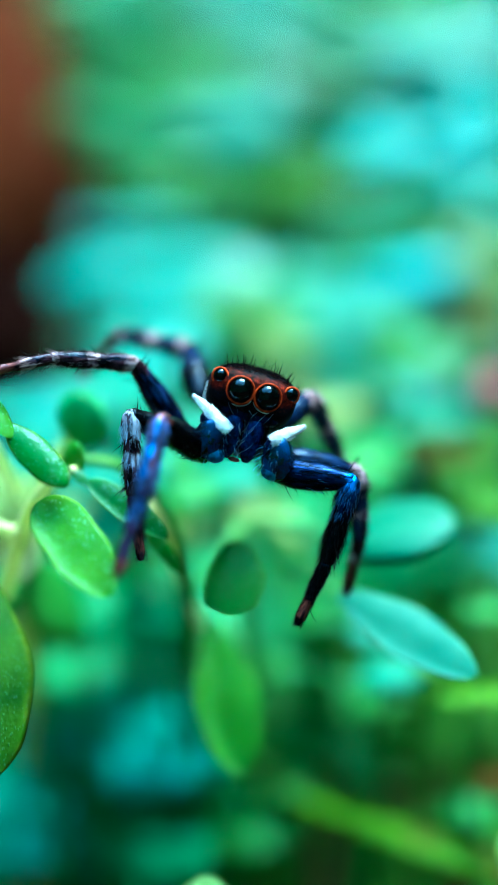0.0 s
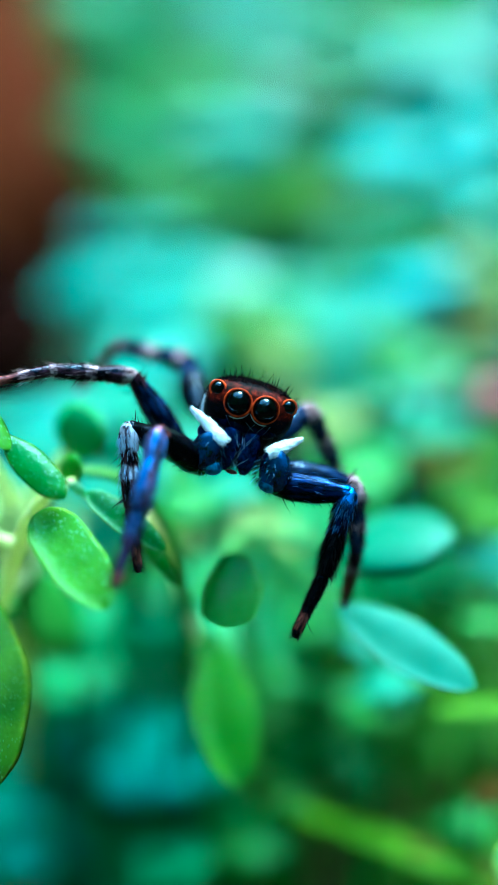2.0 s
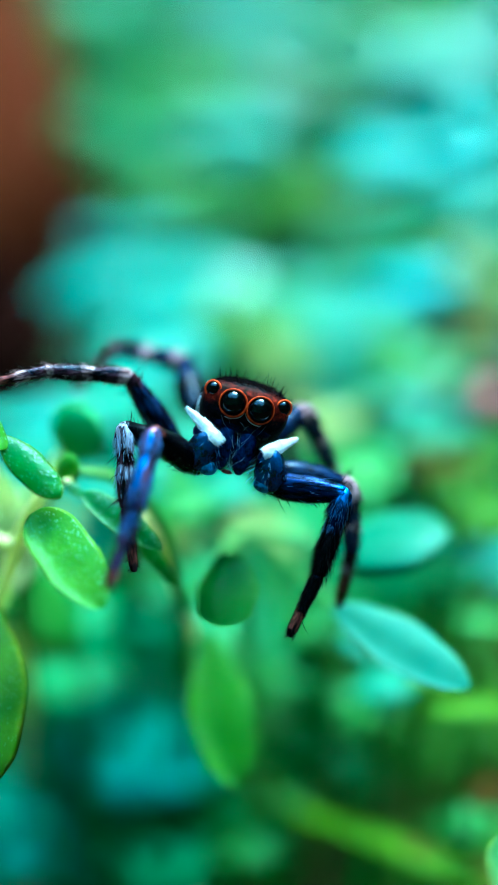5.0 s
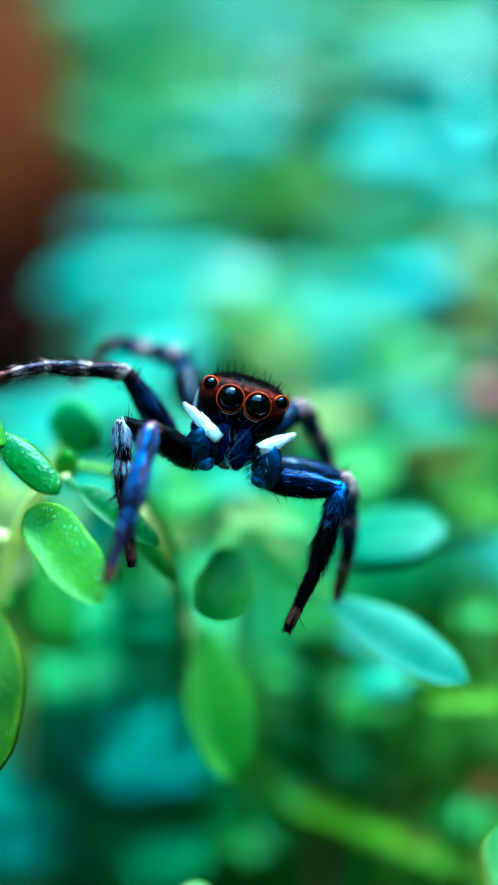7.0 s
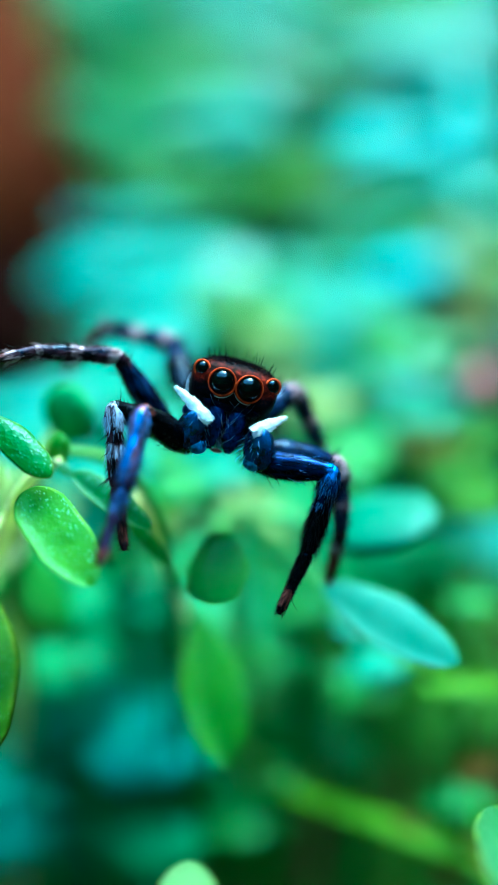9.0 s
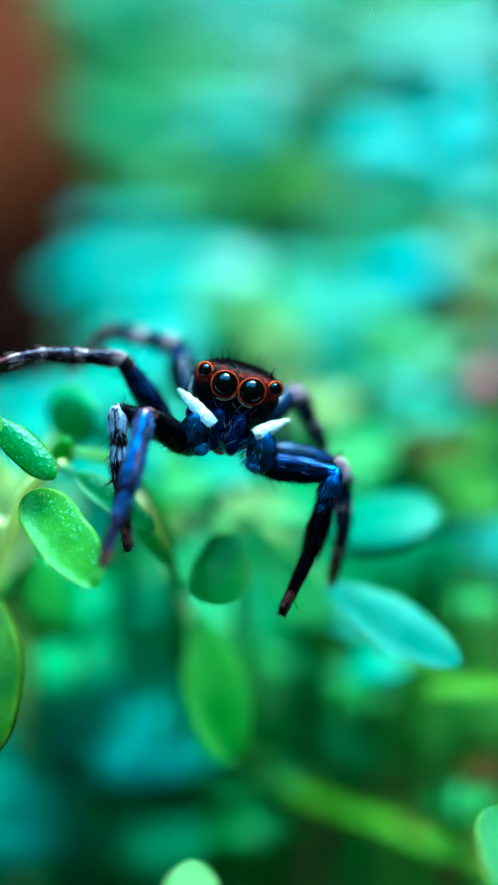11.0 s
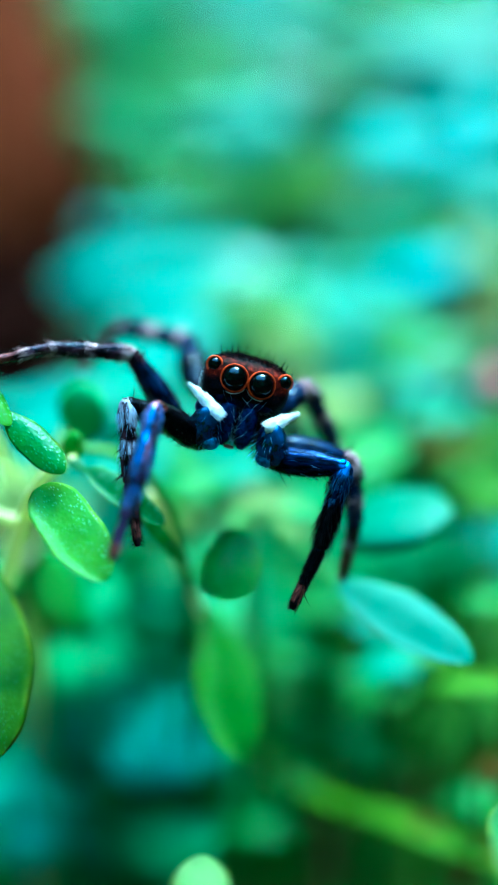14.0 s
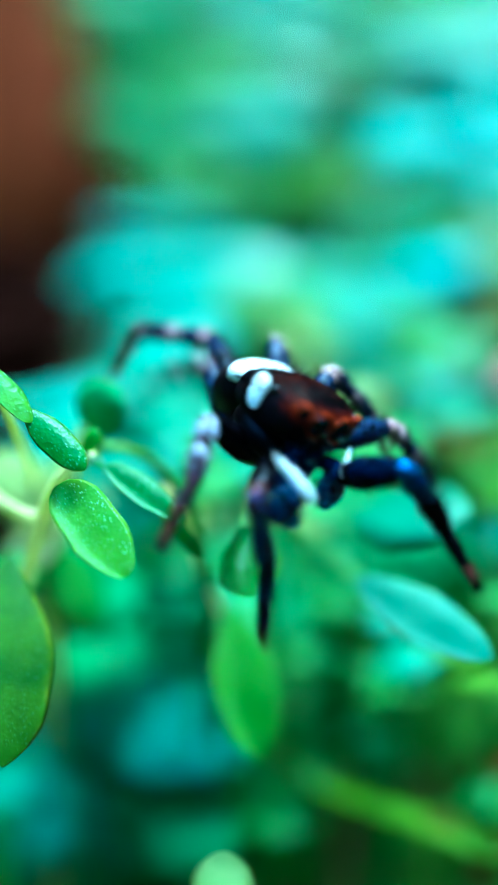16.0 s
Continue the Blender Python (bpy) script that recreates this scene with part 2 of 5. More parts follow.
def banded(name, bands, length, lines=False):
    """Leg skin: bands (from, material) along Z with ragged edges and mottling."""
    m, nt, bsdf, out = material(name)
    co = nt.nodes.new("ShaderNodeTexCoord")
    sep = nt.nodes.new("ShaderNodeSeparateXYZ")
    nt.links.new(co.outputs["Object"], sep.inputs[0])
    rag = nt.nodes.new("ShaderNodeMath")
    rag.operation = "MULTIPLY_ADD"
    nt.links.new(noise_tex(nt, 5500.0, 3.0), rag.inputs[0])
    rag.inputs[1].default_value = 0.26 * length * MM
    nt.links.new(sep.outputs["Z"], rag.inputs[2])
    along = nt.nodes.new("ShaderNodeMapRange")
    along.inputs["From Min"].default_value = 0.13 * length * MM
    along.inputs["From Max"].default_value = 1.13 * length * MM
    nt.links.new(rag.outputs[0], along.inputs["Value"])
    tones = []
    for k in (0, 1):
        stops = []
        for i, (t0, mat) in enumerate(bands):
            end = bands[i + 1][0] if i + 1 < len(bands) else 1.0
            stops += [(min(t0 + 0.025, 1), TONES[mat.name][k]), (max(end - 0.025, t0 + 0.03), TONES[mat.name][k])]
        tones.append(ramp(nt, along.outputs[0], stops))
    fine = nt.nodes.new("ShaderNodeMapping")
    fine.inputs["Scale"].default_value = (1.0, 1.0, 0.22)
    nt.links.new(co.outputs["Object"], fine.inputs["Vector"])
    streak = nt.nodes.new("ShaderNodeTexNoise")
    streak.inputs["Scale"].default_value = 8500.0
    streak.inputs["Detail"].default_value = 4.0
    streak.inputs["Roughness"].default_value = 0.6
    nt.links.new(fine.outputs["Vector"], streak.inputs["Vector"])
    shine = []
    for i, (t0, mat) in enumerate(bands):
        end = bands[i + 1][0] if i + 1 < len(bands) else 1.0
        v = 0.55 if mat in (CHITIN, BLUE) else 0.0
        shine += [(min(t0 + 0.025, 1), (v, v, v)), (max(end - 0.025, t0 + 0.03), (v, v, v))]
    nt.links.new(ramp(nt, along.outputs[0], shine), bsdf.inputs["Metallic"])
    mottle = ramp(nt, streak.outputs["Fac"], [(0.42, (0, 0, 0)), (0.6, (1, 1, 1))])
    tone = mixed(nt, tones[0], tones[1], mottle)
    if lines:
        # a few thin rust lines run along the leg
        far = nt.nodes.new("ShaderNodeMapping")
        far.inputs["Scale"].default_value = (1.0, 1.0, 0.06)
        nt.links.new(co.outputs["Object"], far.inputs["Vector"])
        strip = nt.nodes.new("ShaderNodeTexNoise")
        strip.inputs["Scale"].default_value = 5200.0
        strip.inputs["Detail"].default_value = 1.0
        nt.links.new(far.outputs["Vector"], strip.inputs["Vector"])
        thin = ramp(nt, strip.outputs["Fac"], [(0.44, (0, 0, 0)), (0.49, (1, 1, 1)), (0.52, (1, 1, 1)), (0.57, (0, 0, 0))])
        tone = mixed(nt, tone, (0.09, 0.028, 0.03), thin)
    nt.links.new(tone, bsdf.inputs["Base Color"])
    bsdf.inputs["Roughness"].default_value = 0.22
    bsdf.inputs["Specular IOR Level"].default_value = 0.12
    bsdf.inputs["Specular Tint"].default_value = (0.25, 0.5, 1.0, 1)
    bump(nt, bsdf, streak.outputs["Fac"], 1.0, 0.00003)
    return m


# ---- building helpers ----
def part(name, bm, mat, parent=None, label="", smooth=True):
    me = bpy.data.meshes.new(name)
    bm.to_mesh(me)
    bm.free()
    me.materials.append(mat)
    if smooth:
        me.polygons.foreach_set("use_smooth", [True] * len(me.polygons))
    ob = new(name, me)
    if parent is not None:
        ob.parent = parent
    if label:
        tagged(ob, label)
    return ob


def vec(p):
    return Vector(p) * MM


def axes(origin, along, normal):
    """Pose with +Y along and +Z as near to normal as it goes."""
    y = Vector(along).normalized()
    z = Vector(normal)
    z = (z - y * z.dot(y))
    z = z.normalized() if z.length > 1e-9 else y.orthogonal().normalized()
    x = y.cross(z)
    m = Matrix((x, y, z)).transposed().to_4x4()
    m.translation = origin
    return m


def loft(bm, rings, cap=True):
    """Skin rings of points, all with the same count, into one closed tube."""
    vs = [[bm.verts.new(p) for p in ring] for ring in rings]
    n = len(vs[0])
    for a, b in zip(vs, vs[1:]):
        for i in range(n):
            bm.faces.new((a[i], a[(i + 1) % n], b[(i + 1) % n], b[i]))
    if cap:
        bm.faces.new(list(reversed(vs[0])))
        bm.faces.new(vs[-1])
    return vs


LEAF_MESHES = {}


def leaf_mesh(length, width, dome, bend, wide_at, mat, tip=0.56, curl=0.0):
    """A fleshy blade in metres: base at the origin, along +Y, upper side +Z."""
    key = (round(length, 6), round(width, 6), dome, bend, wide_at, mat.name, tip, curl)
    if key in LEAF_MESHES:
        return LEAF_MESHES[key]
    rnd = random.Random(repr(key))
    bm = bmesh.new()
    nu, nv = (26, 14) if curl else (18, 8)
    thick = (0.036 if curl else 0.05) * width
    ph = rnd.uniform(0, 6.28)
    wob = [0.035 * math.sin(ph + 0.75 * k) + rnd.uniform(-0.012, 0.012) for k in range(nu + 1)]
    across = bm.verts.layers.float.new("across")
    top, low = [], []
    for i in range(nu + 1):
        u = (1 - math.cos(math.pi * i / nu)) / 2
        s = u ** (math.log(0.5) / math.log(wide_at))
        half = 0.5 * width * max(1 - abs(2 * s - 1) ** 2.15, 0.0) ** tip * (1 + wob[i])
        half = max(half, 0.012 * width)
        arc = bend * length * (u * u)
        rt, rl = [], []
        for j in range(nv + 1):
            v = 2 * j / nv - 1
            rise = dome * half * (1 - v * v) - (0.004 if curl else 0.03) * width * math.exp(-(v / 0.16) ** 2) * math.sin(math.pi * u)
            rise += curl * half * (max(v, 0.0) ** 3.2 + 0.25 * max(-v - 0.3, 0.0) ** 2)
            edge = (1 - abs(v) ** 3) * thick * (0.3 + math.sin(math.pi * min(max(u, 0.02), 0.98)))
            p = Vector((half * v, length * u, rise - arc))
            rt.append(bm.verts.new(p + Vector((0, 0, edge))))
            rl.append(rt[-1] if abs(v) == 1 else bm.verts.new(p - Vector((0, 0, edge))))
        for v in rt + rl:
            v[across] = v.co.x / half
        top.append(rt)
        low.append(rl)
    for i in range(nu):
        for j in range(nv):
            bm.faces.new((top[i][j], top[i][j + 1], top[i + 1][j + 1], top[i + 1][j]))
            q = (low[i][j], low[i + 1][j], low[i + 1][j + 1], low[i][j + 1])
            bm.faces.new(q)
    for ring in ((top[0], low[0]), (top[nu], low[nu])):
        loop = list(ring[0]) + [v for v in reversed(ring[1][1:-1])]
        bm.faces.new(loop)
    bmesh.ops.recalc_face_normals(bm, faces=bm.faces)
    me = bpy.data.meshes.new("leaf")
    bm.to_mesh(me)
    bm.free()
    me.materials.append(mat)
    me.polygons.foreach_set("use_smooth", [True] * len(me.polygons))
    LEAF_MESHES[key] = me
    return me


def blade(plant, a, b, width, normal, mat, dome=0.25, bend=0.0, wide_at=0.55, label="", tip=0.56, curl=0.0):
    """One leaf of a plant, from its base a to its tip b (millimetres)."""
    a, b = vec(a), vec(b)
    ob = new("leaf", leaf_mesh(round((b - a).length, 5), width * MM, dome, bend, wide_at, mat, tip, curl))
    ob.parent = plant
    ob.matrix_basis = axes(a, b - a, normal)
    if label:
        tagged(ob, label)
    return ob


def tube(points, radii, sides=8):
    bm = bmesh.new()
    pts = [Vector(p) for p in points]
    rings = []
    for i, p in enumerate(pts):
        d = (pts[min(i + 1, len(pts) - 1)] - pts[max(i - 1, 0)]).normalized()
        x = d.orthogonal().normalized() if i == 0 else (rings_x - d * rings_x.dot(d)).normalized()
        rings_x = x
        y = d.cross(x)
        rings.append([p + (x * math.cos(k) + y * math.sin(k)) * radii[i]
                      for k in (2 * math.pi * s / sides for s in range(sides))])
    loft(bm, rings)
    return bm


def smooth_line(points, steps=6):
    """A rounded line through the points (Catmull-Rom)."""
    p = [Vector(q) for q in points]
    p = [p[0] * 2 - p[1]] + p + [p[-1] * 2 - p[-2]]
    out = []
    for i in range(1, len(p) - 2):
        for s in range(steps):
            t = s / steps
            out.append(0.5 * (2 * p[i] + (p[i + 1] - p[i - 1]) * t
                       + (2 * p[i - 1] - 5 * p[i] + 4 * p[i + 1] - p[i + 2]) * t * t
                       + (3 * p[i] - p[i - 1] - 3 * p[i + 1] + p[i + 2]) * t ** 3))
    return out + [p[-2]]


def stalk(plant, points, r0, r1, name="stem", mat=None):
    line = smooth_line([vec(p) for p in points])
    n = len(line) - 1
    return part(name, tube(line, [(r0 + (r1 - r0) * i / n) * MM for i in range(n + 1)]), mat or STEM, plant)


def plant_root(x, y, label, group="", z=0.0):
    ob = new("leafy_plant")
    tagged(ob, label, "plant", group)
    return ob


# ---- ground ----
bm = bmesh.new()
rings = []
for r in (0.0, 0.05, 0.1, 0.16, 0.25, 0.5, 2.0, 20.0, 400.0):
    rings.append([bm.verts.new((r * math.cos(a), 0.06 + r * math.sin(a),
                  0.0012 * noise.noise((r * 60 * math.cos(a), r * 60 * math.sin(a), 1)) if r < 1 else 0))
                  for a in (2 * math.pi * k / 48 for k in range(48))] if r else [bm.verts.new((0, 0.06, 0))])
for k in range(48):
    bm.faces.new((rings[0][0], rings[1][k], rings[1][(k + 1) % 48]))
for a, b in zip(rings[1:], rings[2:]):
    for k in range(48):
        bm.faces.new((a[k], b[k], b[(k + 1) % 48], a[(k + 1) % 48]))
ground = part("ground", bm, SOIL)
tagged(ground, "dark damp garden soil under the plants", "soil", kind="structure")

def turned(profile, n=40):
    bm = bmesh.new()
    loft(bm, [[Vector((r * MM * math.cos(a), r * MM * math.sin(a), z * MM)) for a in (2 * math.pi * k / n for k in range(n))]
              for r, z in profile])
    return bm


pot = new("flower_pot")
tagged(pot, "blurred red-brown terracotta flower pot behind the plants", "flower pot")
part("pot_body", turned([(50, 0), (60, 14), (65.5, 30), (66, 40), (64, 52), (59, 72), (54, 100), (52, 150), (50, 150), (49, 140)]), CLAY, pot)
part("rim", turned([(52, 146), (57, 147), (58, 150), (58, 160), (57, 162), (51, 162), (50, 158), (51.5, 147)]), CLAY, pot)
pot.location = vec((-92, 172, 0))
# tub-shaped dark body added where only deep shade lies below the pot
dark_tub = new("nursery_pot")
tagged(dark_tub, "dark tub added in front of the clay pot for its deep shade", "flower pot")
part("pot_body", turned([(17, 0), (18, 2), (23, 39), (22.2, 39), (21.5, 33)]), POT_SHADE, dark_tub)
part("rim", turned([(23.2, 36), (24.2, 36.4), (24.4, 41), (23.6, 41.6), (22.4, 41), (22.6, 36.5)]), POT_SHADE, dark_tub)
dark_tub.location = vec((-40, 88, 0))

# garden hedge added all round to block low sky and close the place
def hedge():
    rnd = random.Random(77)
    verts, faces = [], []
    for k in range(17000):
        a, r = rnd.uniform(0, 6.2832), rnd.uniform(0.52, 0.78)
        z = rnd.uniform(0.0, 1.08 + 0.14 * math.sin(a * 3 + 1) + 0.07 * math.sin(a * 11))
        c = Vector((r * math.cos(a), 0.06 + r * math.sin(a), z))
        way = -1 if r < 0.66 else 1
        out = Vector((way * math.cos(a), way * math.sin(a), rnd.uniform(0.1, 1.2))).normalized()
        al = Vector((rnd.uniform(-1, 1), rnd.uniform(-1, 1), rnd.uniform(-1, 1))).cross(out).normalized()
        sd = al.cross(out)
        ln, w = rnd.uniform(0.035, 0.055), rnd.uniform(0.02, 0.032)
        n = len(verts)
        for u, v, h in ((-0.5, 0, 0), (-0.15, 0.5, 0.12), (0.25, 0.42, 0.12), (0.5, 0, -0.05), (0.25, -0.42, 0.12), (-0.15, -0.5, 0.12)):
            verts.append(tuple(c + al * ln * u + sd * w * v + out * w * h))
        faces += [(n, n + 1, n + 2, n + 3), (n, n + 3, n + 4, n + 5)]
    # overhanging twigs added to break up the sky mirrored in the eyes
    for k in range(700):
        a, r = rnd.uniform(0, 6.2832), 0.6 - 0.42 * rnd.random() ** 2.2
        c = Vector((r * math.cos(a), 0.06 + r * math.sin(a), rnd.uniform(0.98, 1.3)))
        al = Vector((rnd.uniform(-1, 1), rnd.uniform(-1, 1), rnd.uniform(-.5, .5))).normalized()
        sd = al.cross(Vector((rnd.uniform(-.4, .4), rnd.uniform(-.4, .4), 1))).normalized()
        n = len(verts)
        for u, v in ((-0.5, 0), (-0.15, 0.5), (0.25, 0.42), (0.5, 0), (0.25, -0.42), (-0.15, -0.5)):
            verts.append(tuple(c + al * 0.06 * u + sd * 0.034 * v))
        faces += [(n, n + 1, n + 2, n + 3), (n, n + 3, n + 4, n + 5)]
    # the dense inside of the added hedge, which stops sky showing through
    n, m = len(verts), 96
    for j in range(6):
        for i in range(m):
            a = 6.2832 * i / m
            r = 0.66 + 0.03 * math.sin(a * 9 + j) + 0.02 * math.sin(a * 23 + 2 * j)
            top = 1.02 + 0.13 * math.sin(a * 3 + 1) + 0.06 * math.sin(a * 11)
            verts.append((r * math.cos(a), 0.06 + r * math.sin(a), -0.01 + top * j / 5))
    for j in range(5):
        for i in range(m):
            k = (i + 1) % m
            faces.append((n + j * m + i, n + j * m + k, n + j * m + m + k, n + j * m + m + i))
    me = bpy.data.meshes.new("hedge")
    me.from_pydata(verts, [], faces)
    me.materials.append(LEAF_HEDGE)
    return tagged(new("hedge", me), "dark green hedge ring added round the plant bed to block sky", "hedge", kind="stuff")


hedge()

# ---- the plant on which the spider stands ----
host = plant_root(0, 0, "green plant with small fleshy oval leaves under the spider")
stalk(host, [(-9.85, 38.88, 20.64), (-9.13, 37.72, 34.98), (-7.75, 33.29, 43.28), (-6.96, 31.25, 46.45), (-5.55, 28.88, 48.70), (-4.67, 28.27, 49.94)], 0.45, 0.3, mat=CREAM)
stalk(host, [(-7.02, 31.07, 45.96), (-6.47, 27.02, 49.43), (-6.17, 23.59, 52.29)], 0.14, 0.1, mat=CREAM)
stalk(host, [(-2.09, 38.88, 20.64), (-1.79, 32.58, 38.40), (-1.70, 27.62, 45.24), (-2.15, 27.01, 47.96), (-3.12, 26.62, 49.51), (-4.47, 25.99, 50.11)], 0.24, 0.13)
stalk(host, [(-1.70, 27.62, 45.24), (-0.67, 28.56, 46.38), (0.15, 30.22, 46.53), (2.63, 29.07, 46.32)], 0.13, 0.1)
stalk(host, [(0.15, 30.22, 46.53), (2.03, 29.69, 45.09), (2.73, 28.55, 44.89)], 0.13, 0.1)
stalk(host, [(-6.65, 26.28, 45.95), (-5.88, 25.44, 48.03), (-5.32, 24.87, 49.37), (-4.69, 24.71, 50.11), (-4.18, 24.58, 50.35)], 0.22, 0.12, mat=CREAM)
stalk(host, [(-2.79, 27.14, 48.32), (-2.15, 27.63, 46.74), (-1.70, 27.62, 45.24), (-1.40, 27.70, 44.28)], 0.2, 0.14, mat=CREAM)
stalk(host, [(-7.40, 25.79, 48.98), (-6.49, 25.41, 48.52), (-5.79, 25.42, 48.27)], 0.2, 0.14, mat=CREAM)
for a, b, w, n, mat, dome, wide, tip, curl, bend in (
        ((-5.56, 23.28, 52.04), (-4.00, 22.22, 50.88), 0.8, (0.35, -0.86, 0.38), LEAF_DARK, 0.3, 0.58, 0.6, 0.2, 0.0),
        ((-6.45, 23.80, 52.87), (-5.29, 22.87, 51.78), 0.66, (0.3, -0.6, 0.72), LEAF_NEAR, 0.2, 0.5, 0.6, 0.25, 0.0),
        ((-4.61, 22.50, 50.47), (-2.94, 20.68, 49.00), 1.32, (0.02, -0.8, 0.6), LEAF_NEAR, 0.07, 0.47, 0.5, 0.48, 0.0),
        ((-4.44, 24.61, 50.43), (-3.67, 24.23, 49.97), 0.26, (0.4, -0.76, 0.48), LEAF_DARK, 0.2, 0.5, 0.6, 0.2, 0.0),
        ((-3.86, 24.31, 50.20), (-1.90, 23.38, 49.09), 0.74, (0.3, -0.84, 0.42), LEAF_DARK, 0.25, 0.46, 0.66, 0.6, 0.0),
        ((-2.77, 24.43, 49.34), (-1.66, 24.42, 47.58), 0.5, (0.5, -0.62, 0.5), LEAF_DARK, 0.2, 0.45, 0.8, 0.3, 0.0),
        ((-4.50, 27.94, 49.63), (-4.49, 27.72, 51.36), 1.34, (0.0, -0.6, 0.8), LEAF_LUSH, 0.45, 0.52, 0.48, 0.0, 0.0),
        ((-4.52, 25.28, 49.93), (-4.17, 25.18, 50.83), 0.74, (0.0, -0.55, 0.83), LEAF_BRIGHT, 0.5, 0.5, 0.5, 0.0, 0.0),
        ((-0.24, 25.30, 48.13), (-0.32, 23.45, 46.57), 1.45, (-0.12, -0.8, 0.58), LEAF_CUP, -0.12, 0.6, 0.38, 0.6, -0.45),
        ((-1.05, 27.80, 44.56), (-0.16, 25.05, 41.11), 1.75, (-0.12, -0.80, 0.58), LEAF_BRIGHT, 0.15, 0.6, 0.72, 0.95, 0.0),
        ((2.50, 28.40, 46.81), (5.66, 27.22, 47.66), 3.0, (0.05, -0.3, 0.95), LEAF_TEAL, 0.12, 0.55, 0.7, 0.0, 0.0),
        ((2.43, 26.32, 46.07), (5.78, 23.91, 45.01), 1.5, (0.0, -0.74, 0.66), LEAF_TEAL, 0.14, 0.52, 0.72, 0.35, 0.0),
        ((-6.39, 24.11, 47.89), (-6.04, 20.44, 44.24), 2.3, (0.15, -0.8, 0.58), LEAF_AGED, 0.14, 0.58, 0.8, 0.3, 0.0),
        ((-0.79, 15.11, 44.51), (-0.88, 18.33, 43.69), 1.15, (0.1, -0.4, 0.92), LEAF_PALE, 0.1, 0.55, 0.6, 0.12, 0.0),
        ((5.49, 15.30, 45.03), (5.68, 19.44, 44.40), 1.2, (-0.10, -0.45, 0.88), LEAF_SAGE, -0.1, 0.5, 0.6, 0.3, 0.05),
        ((-7.02, 29.69, 45.09), (-5.27, 30.81, 42.31), 2.6, (0.30, -0.45, 0.80), LEAF_FRESH, 0.1, 0.5, 0.6, 0.0, 0.0),
        ((-6.53, 26.99, 46.44), (-7.52, 25.58, 45.49), 1.6, (0.10, -0.55, 0.84), LEAF_FRESH, 0.1, 0.5, 0.6, 0.0, 0.0),
        ((-6.11, 28.30, 47.12), (-8.33, 29.34, 48.52), 1.9, (-0.00, -0.55, 0.84), LEAF_OLD, 0.1, 0.5, 0.6, 0.0, 0.0),
        ((-6.04, 28.62, 46.53), (-7.71, 27.73, 45.54), 1.6, (-0.00, -0.42, 0.90), CREAM, 0.1, 0.5, 0.6, 0.0, 0.0),
        ((-5.91, 27.79, 48.63), (-5.22, 27.77, 47.11), 1.0, (-0.00, -0.42, 0.90), LEAF_OLD, 0.1, 0.5, 0.6, 0.0, 0.0)):
    blade(host, a, b, w, n, mat, dome, bend, wide, tip=tip, curl=curl)


# ---- foliage behind ----
def shoot(center, wide, high, mat, seed, count=4, normal=(0.0, -0.45, 1.0), lean=0.0):
    """A leafy shoot: a thin stem from the soil, one broad leaf at its top and smaller ones round it."""
    rnd = random.Random(seed)
    c = Vector(center)
    plant = plant_root(c.x, c.y, SHOOT_LABELS[mat.name], "plants of the bed")
    foot = Vector((c.x + rnd.uniform(-3, 3), c.y + rnd.uniform(3, 9), -0.5))
    stalk(plant, [foot, foot.lerp(c, 0.55) + Vector((rnd.uniform(-1.5, 1.5), 1.0, 0)), c + Vector((0, 0.8, -0.6))], 0.26, 0.14)
    for k in range(count):
        nrm = Vector(normal) + Vector((rnd.uniform(-.22, .22), rnd.uniform(-.22, .22), 0))
        a = (-1) ** k * rnd.uniform(0.0, 0.5) + math.pi * (k % 2) + lean * 1.0
        along = Vector((math.cos(a), 0.35 * math.sin(a), 0.75 * math.sin(a)))
        ln = wide * (0.95 if k == 0 else rnd.uniform(0.5, 0.72))
        if k == 0:
            base = c - along * ln * 0.5
        else:
            base = c + Vector((rnd.uniform(-.22, .22) * wide, rnd.uniform(0.5, 2.0), rnd.uniform(-.35, .35) * high))
        blade(plant, base, base + along * ln, high * (1.05 if k == 0 else 0.8), nrm, mat, 0.2, 0.04, 0.55)
    return plant


SHOOT_LABELS = {
    "leaf_fresh_green": "blurred shoot of small fresh green oval leaves",
    "leaf_deep_green": "blurred shoot of small deep green oval leaves",
    "leaf_olive": "blurred shoot of small dark olive leaves",
    "leaf_aqua": "blurred shoot with a broad leaf, sky reflection put into aqua colour",
    "leaf_lush_green": "blurred shoot of small lush green oval leaves",
    "leaf_silver_green": "blurred shoot of small leaves, bright highlights put into pale green colour",
    "leaf_blue_green": "blurred shoot of small turquoise oval leaves",
    "leaf_withered_brown": "blurred shoot with a few withered brown leaves",
    "leaf_hedge": "blurred shoot of leaves with shade put into their dark green colour",
    "leaf_glossy_sky": "blurred shoot with broad glossy leaves, mirrored sky put into their colour",
    "leaf_cyan": "blurred shoot of broad oval leaves, sky reflection put into cyan colour",
    "leaf_mint": "blurred shoot of small pale mint oval leaves",
    "leaf_lime": "blurred shoot of small lime-green oval leaves",
    "leaf_pale_yellow": "blurred shoot of small pale yellowish leaves",
}
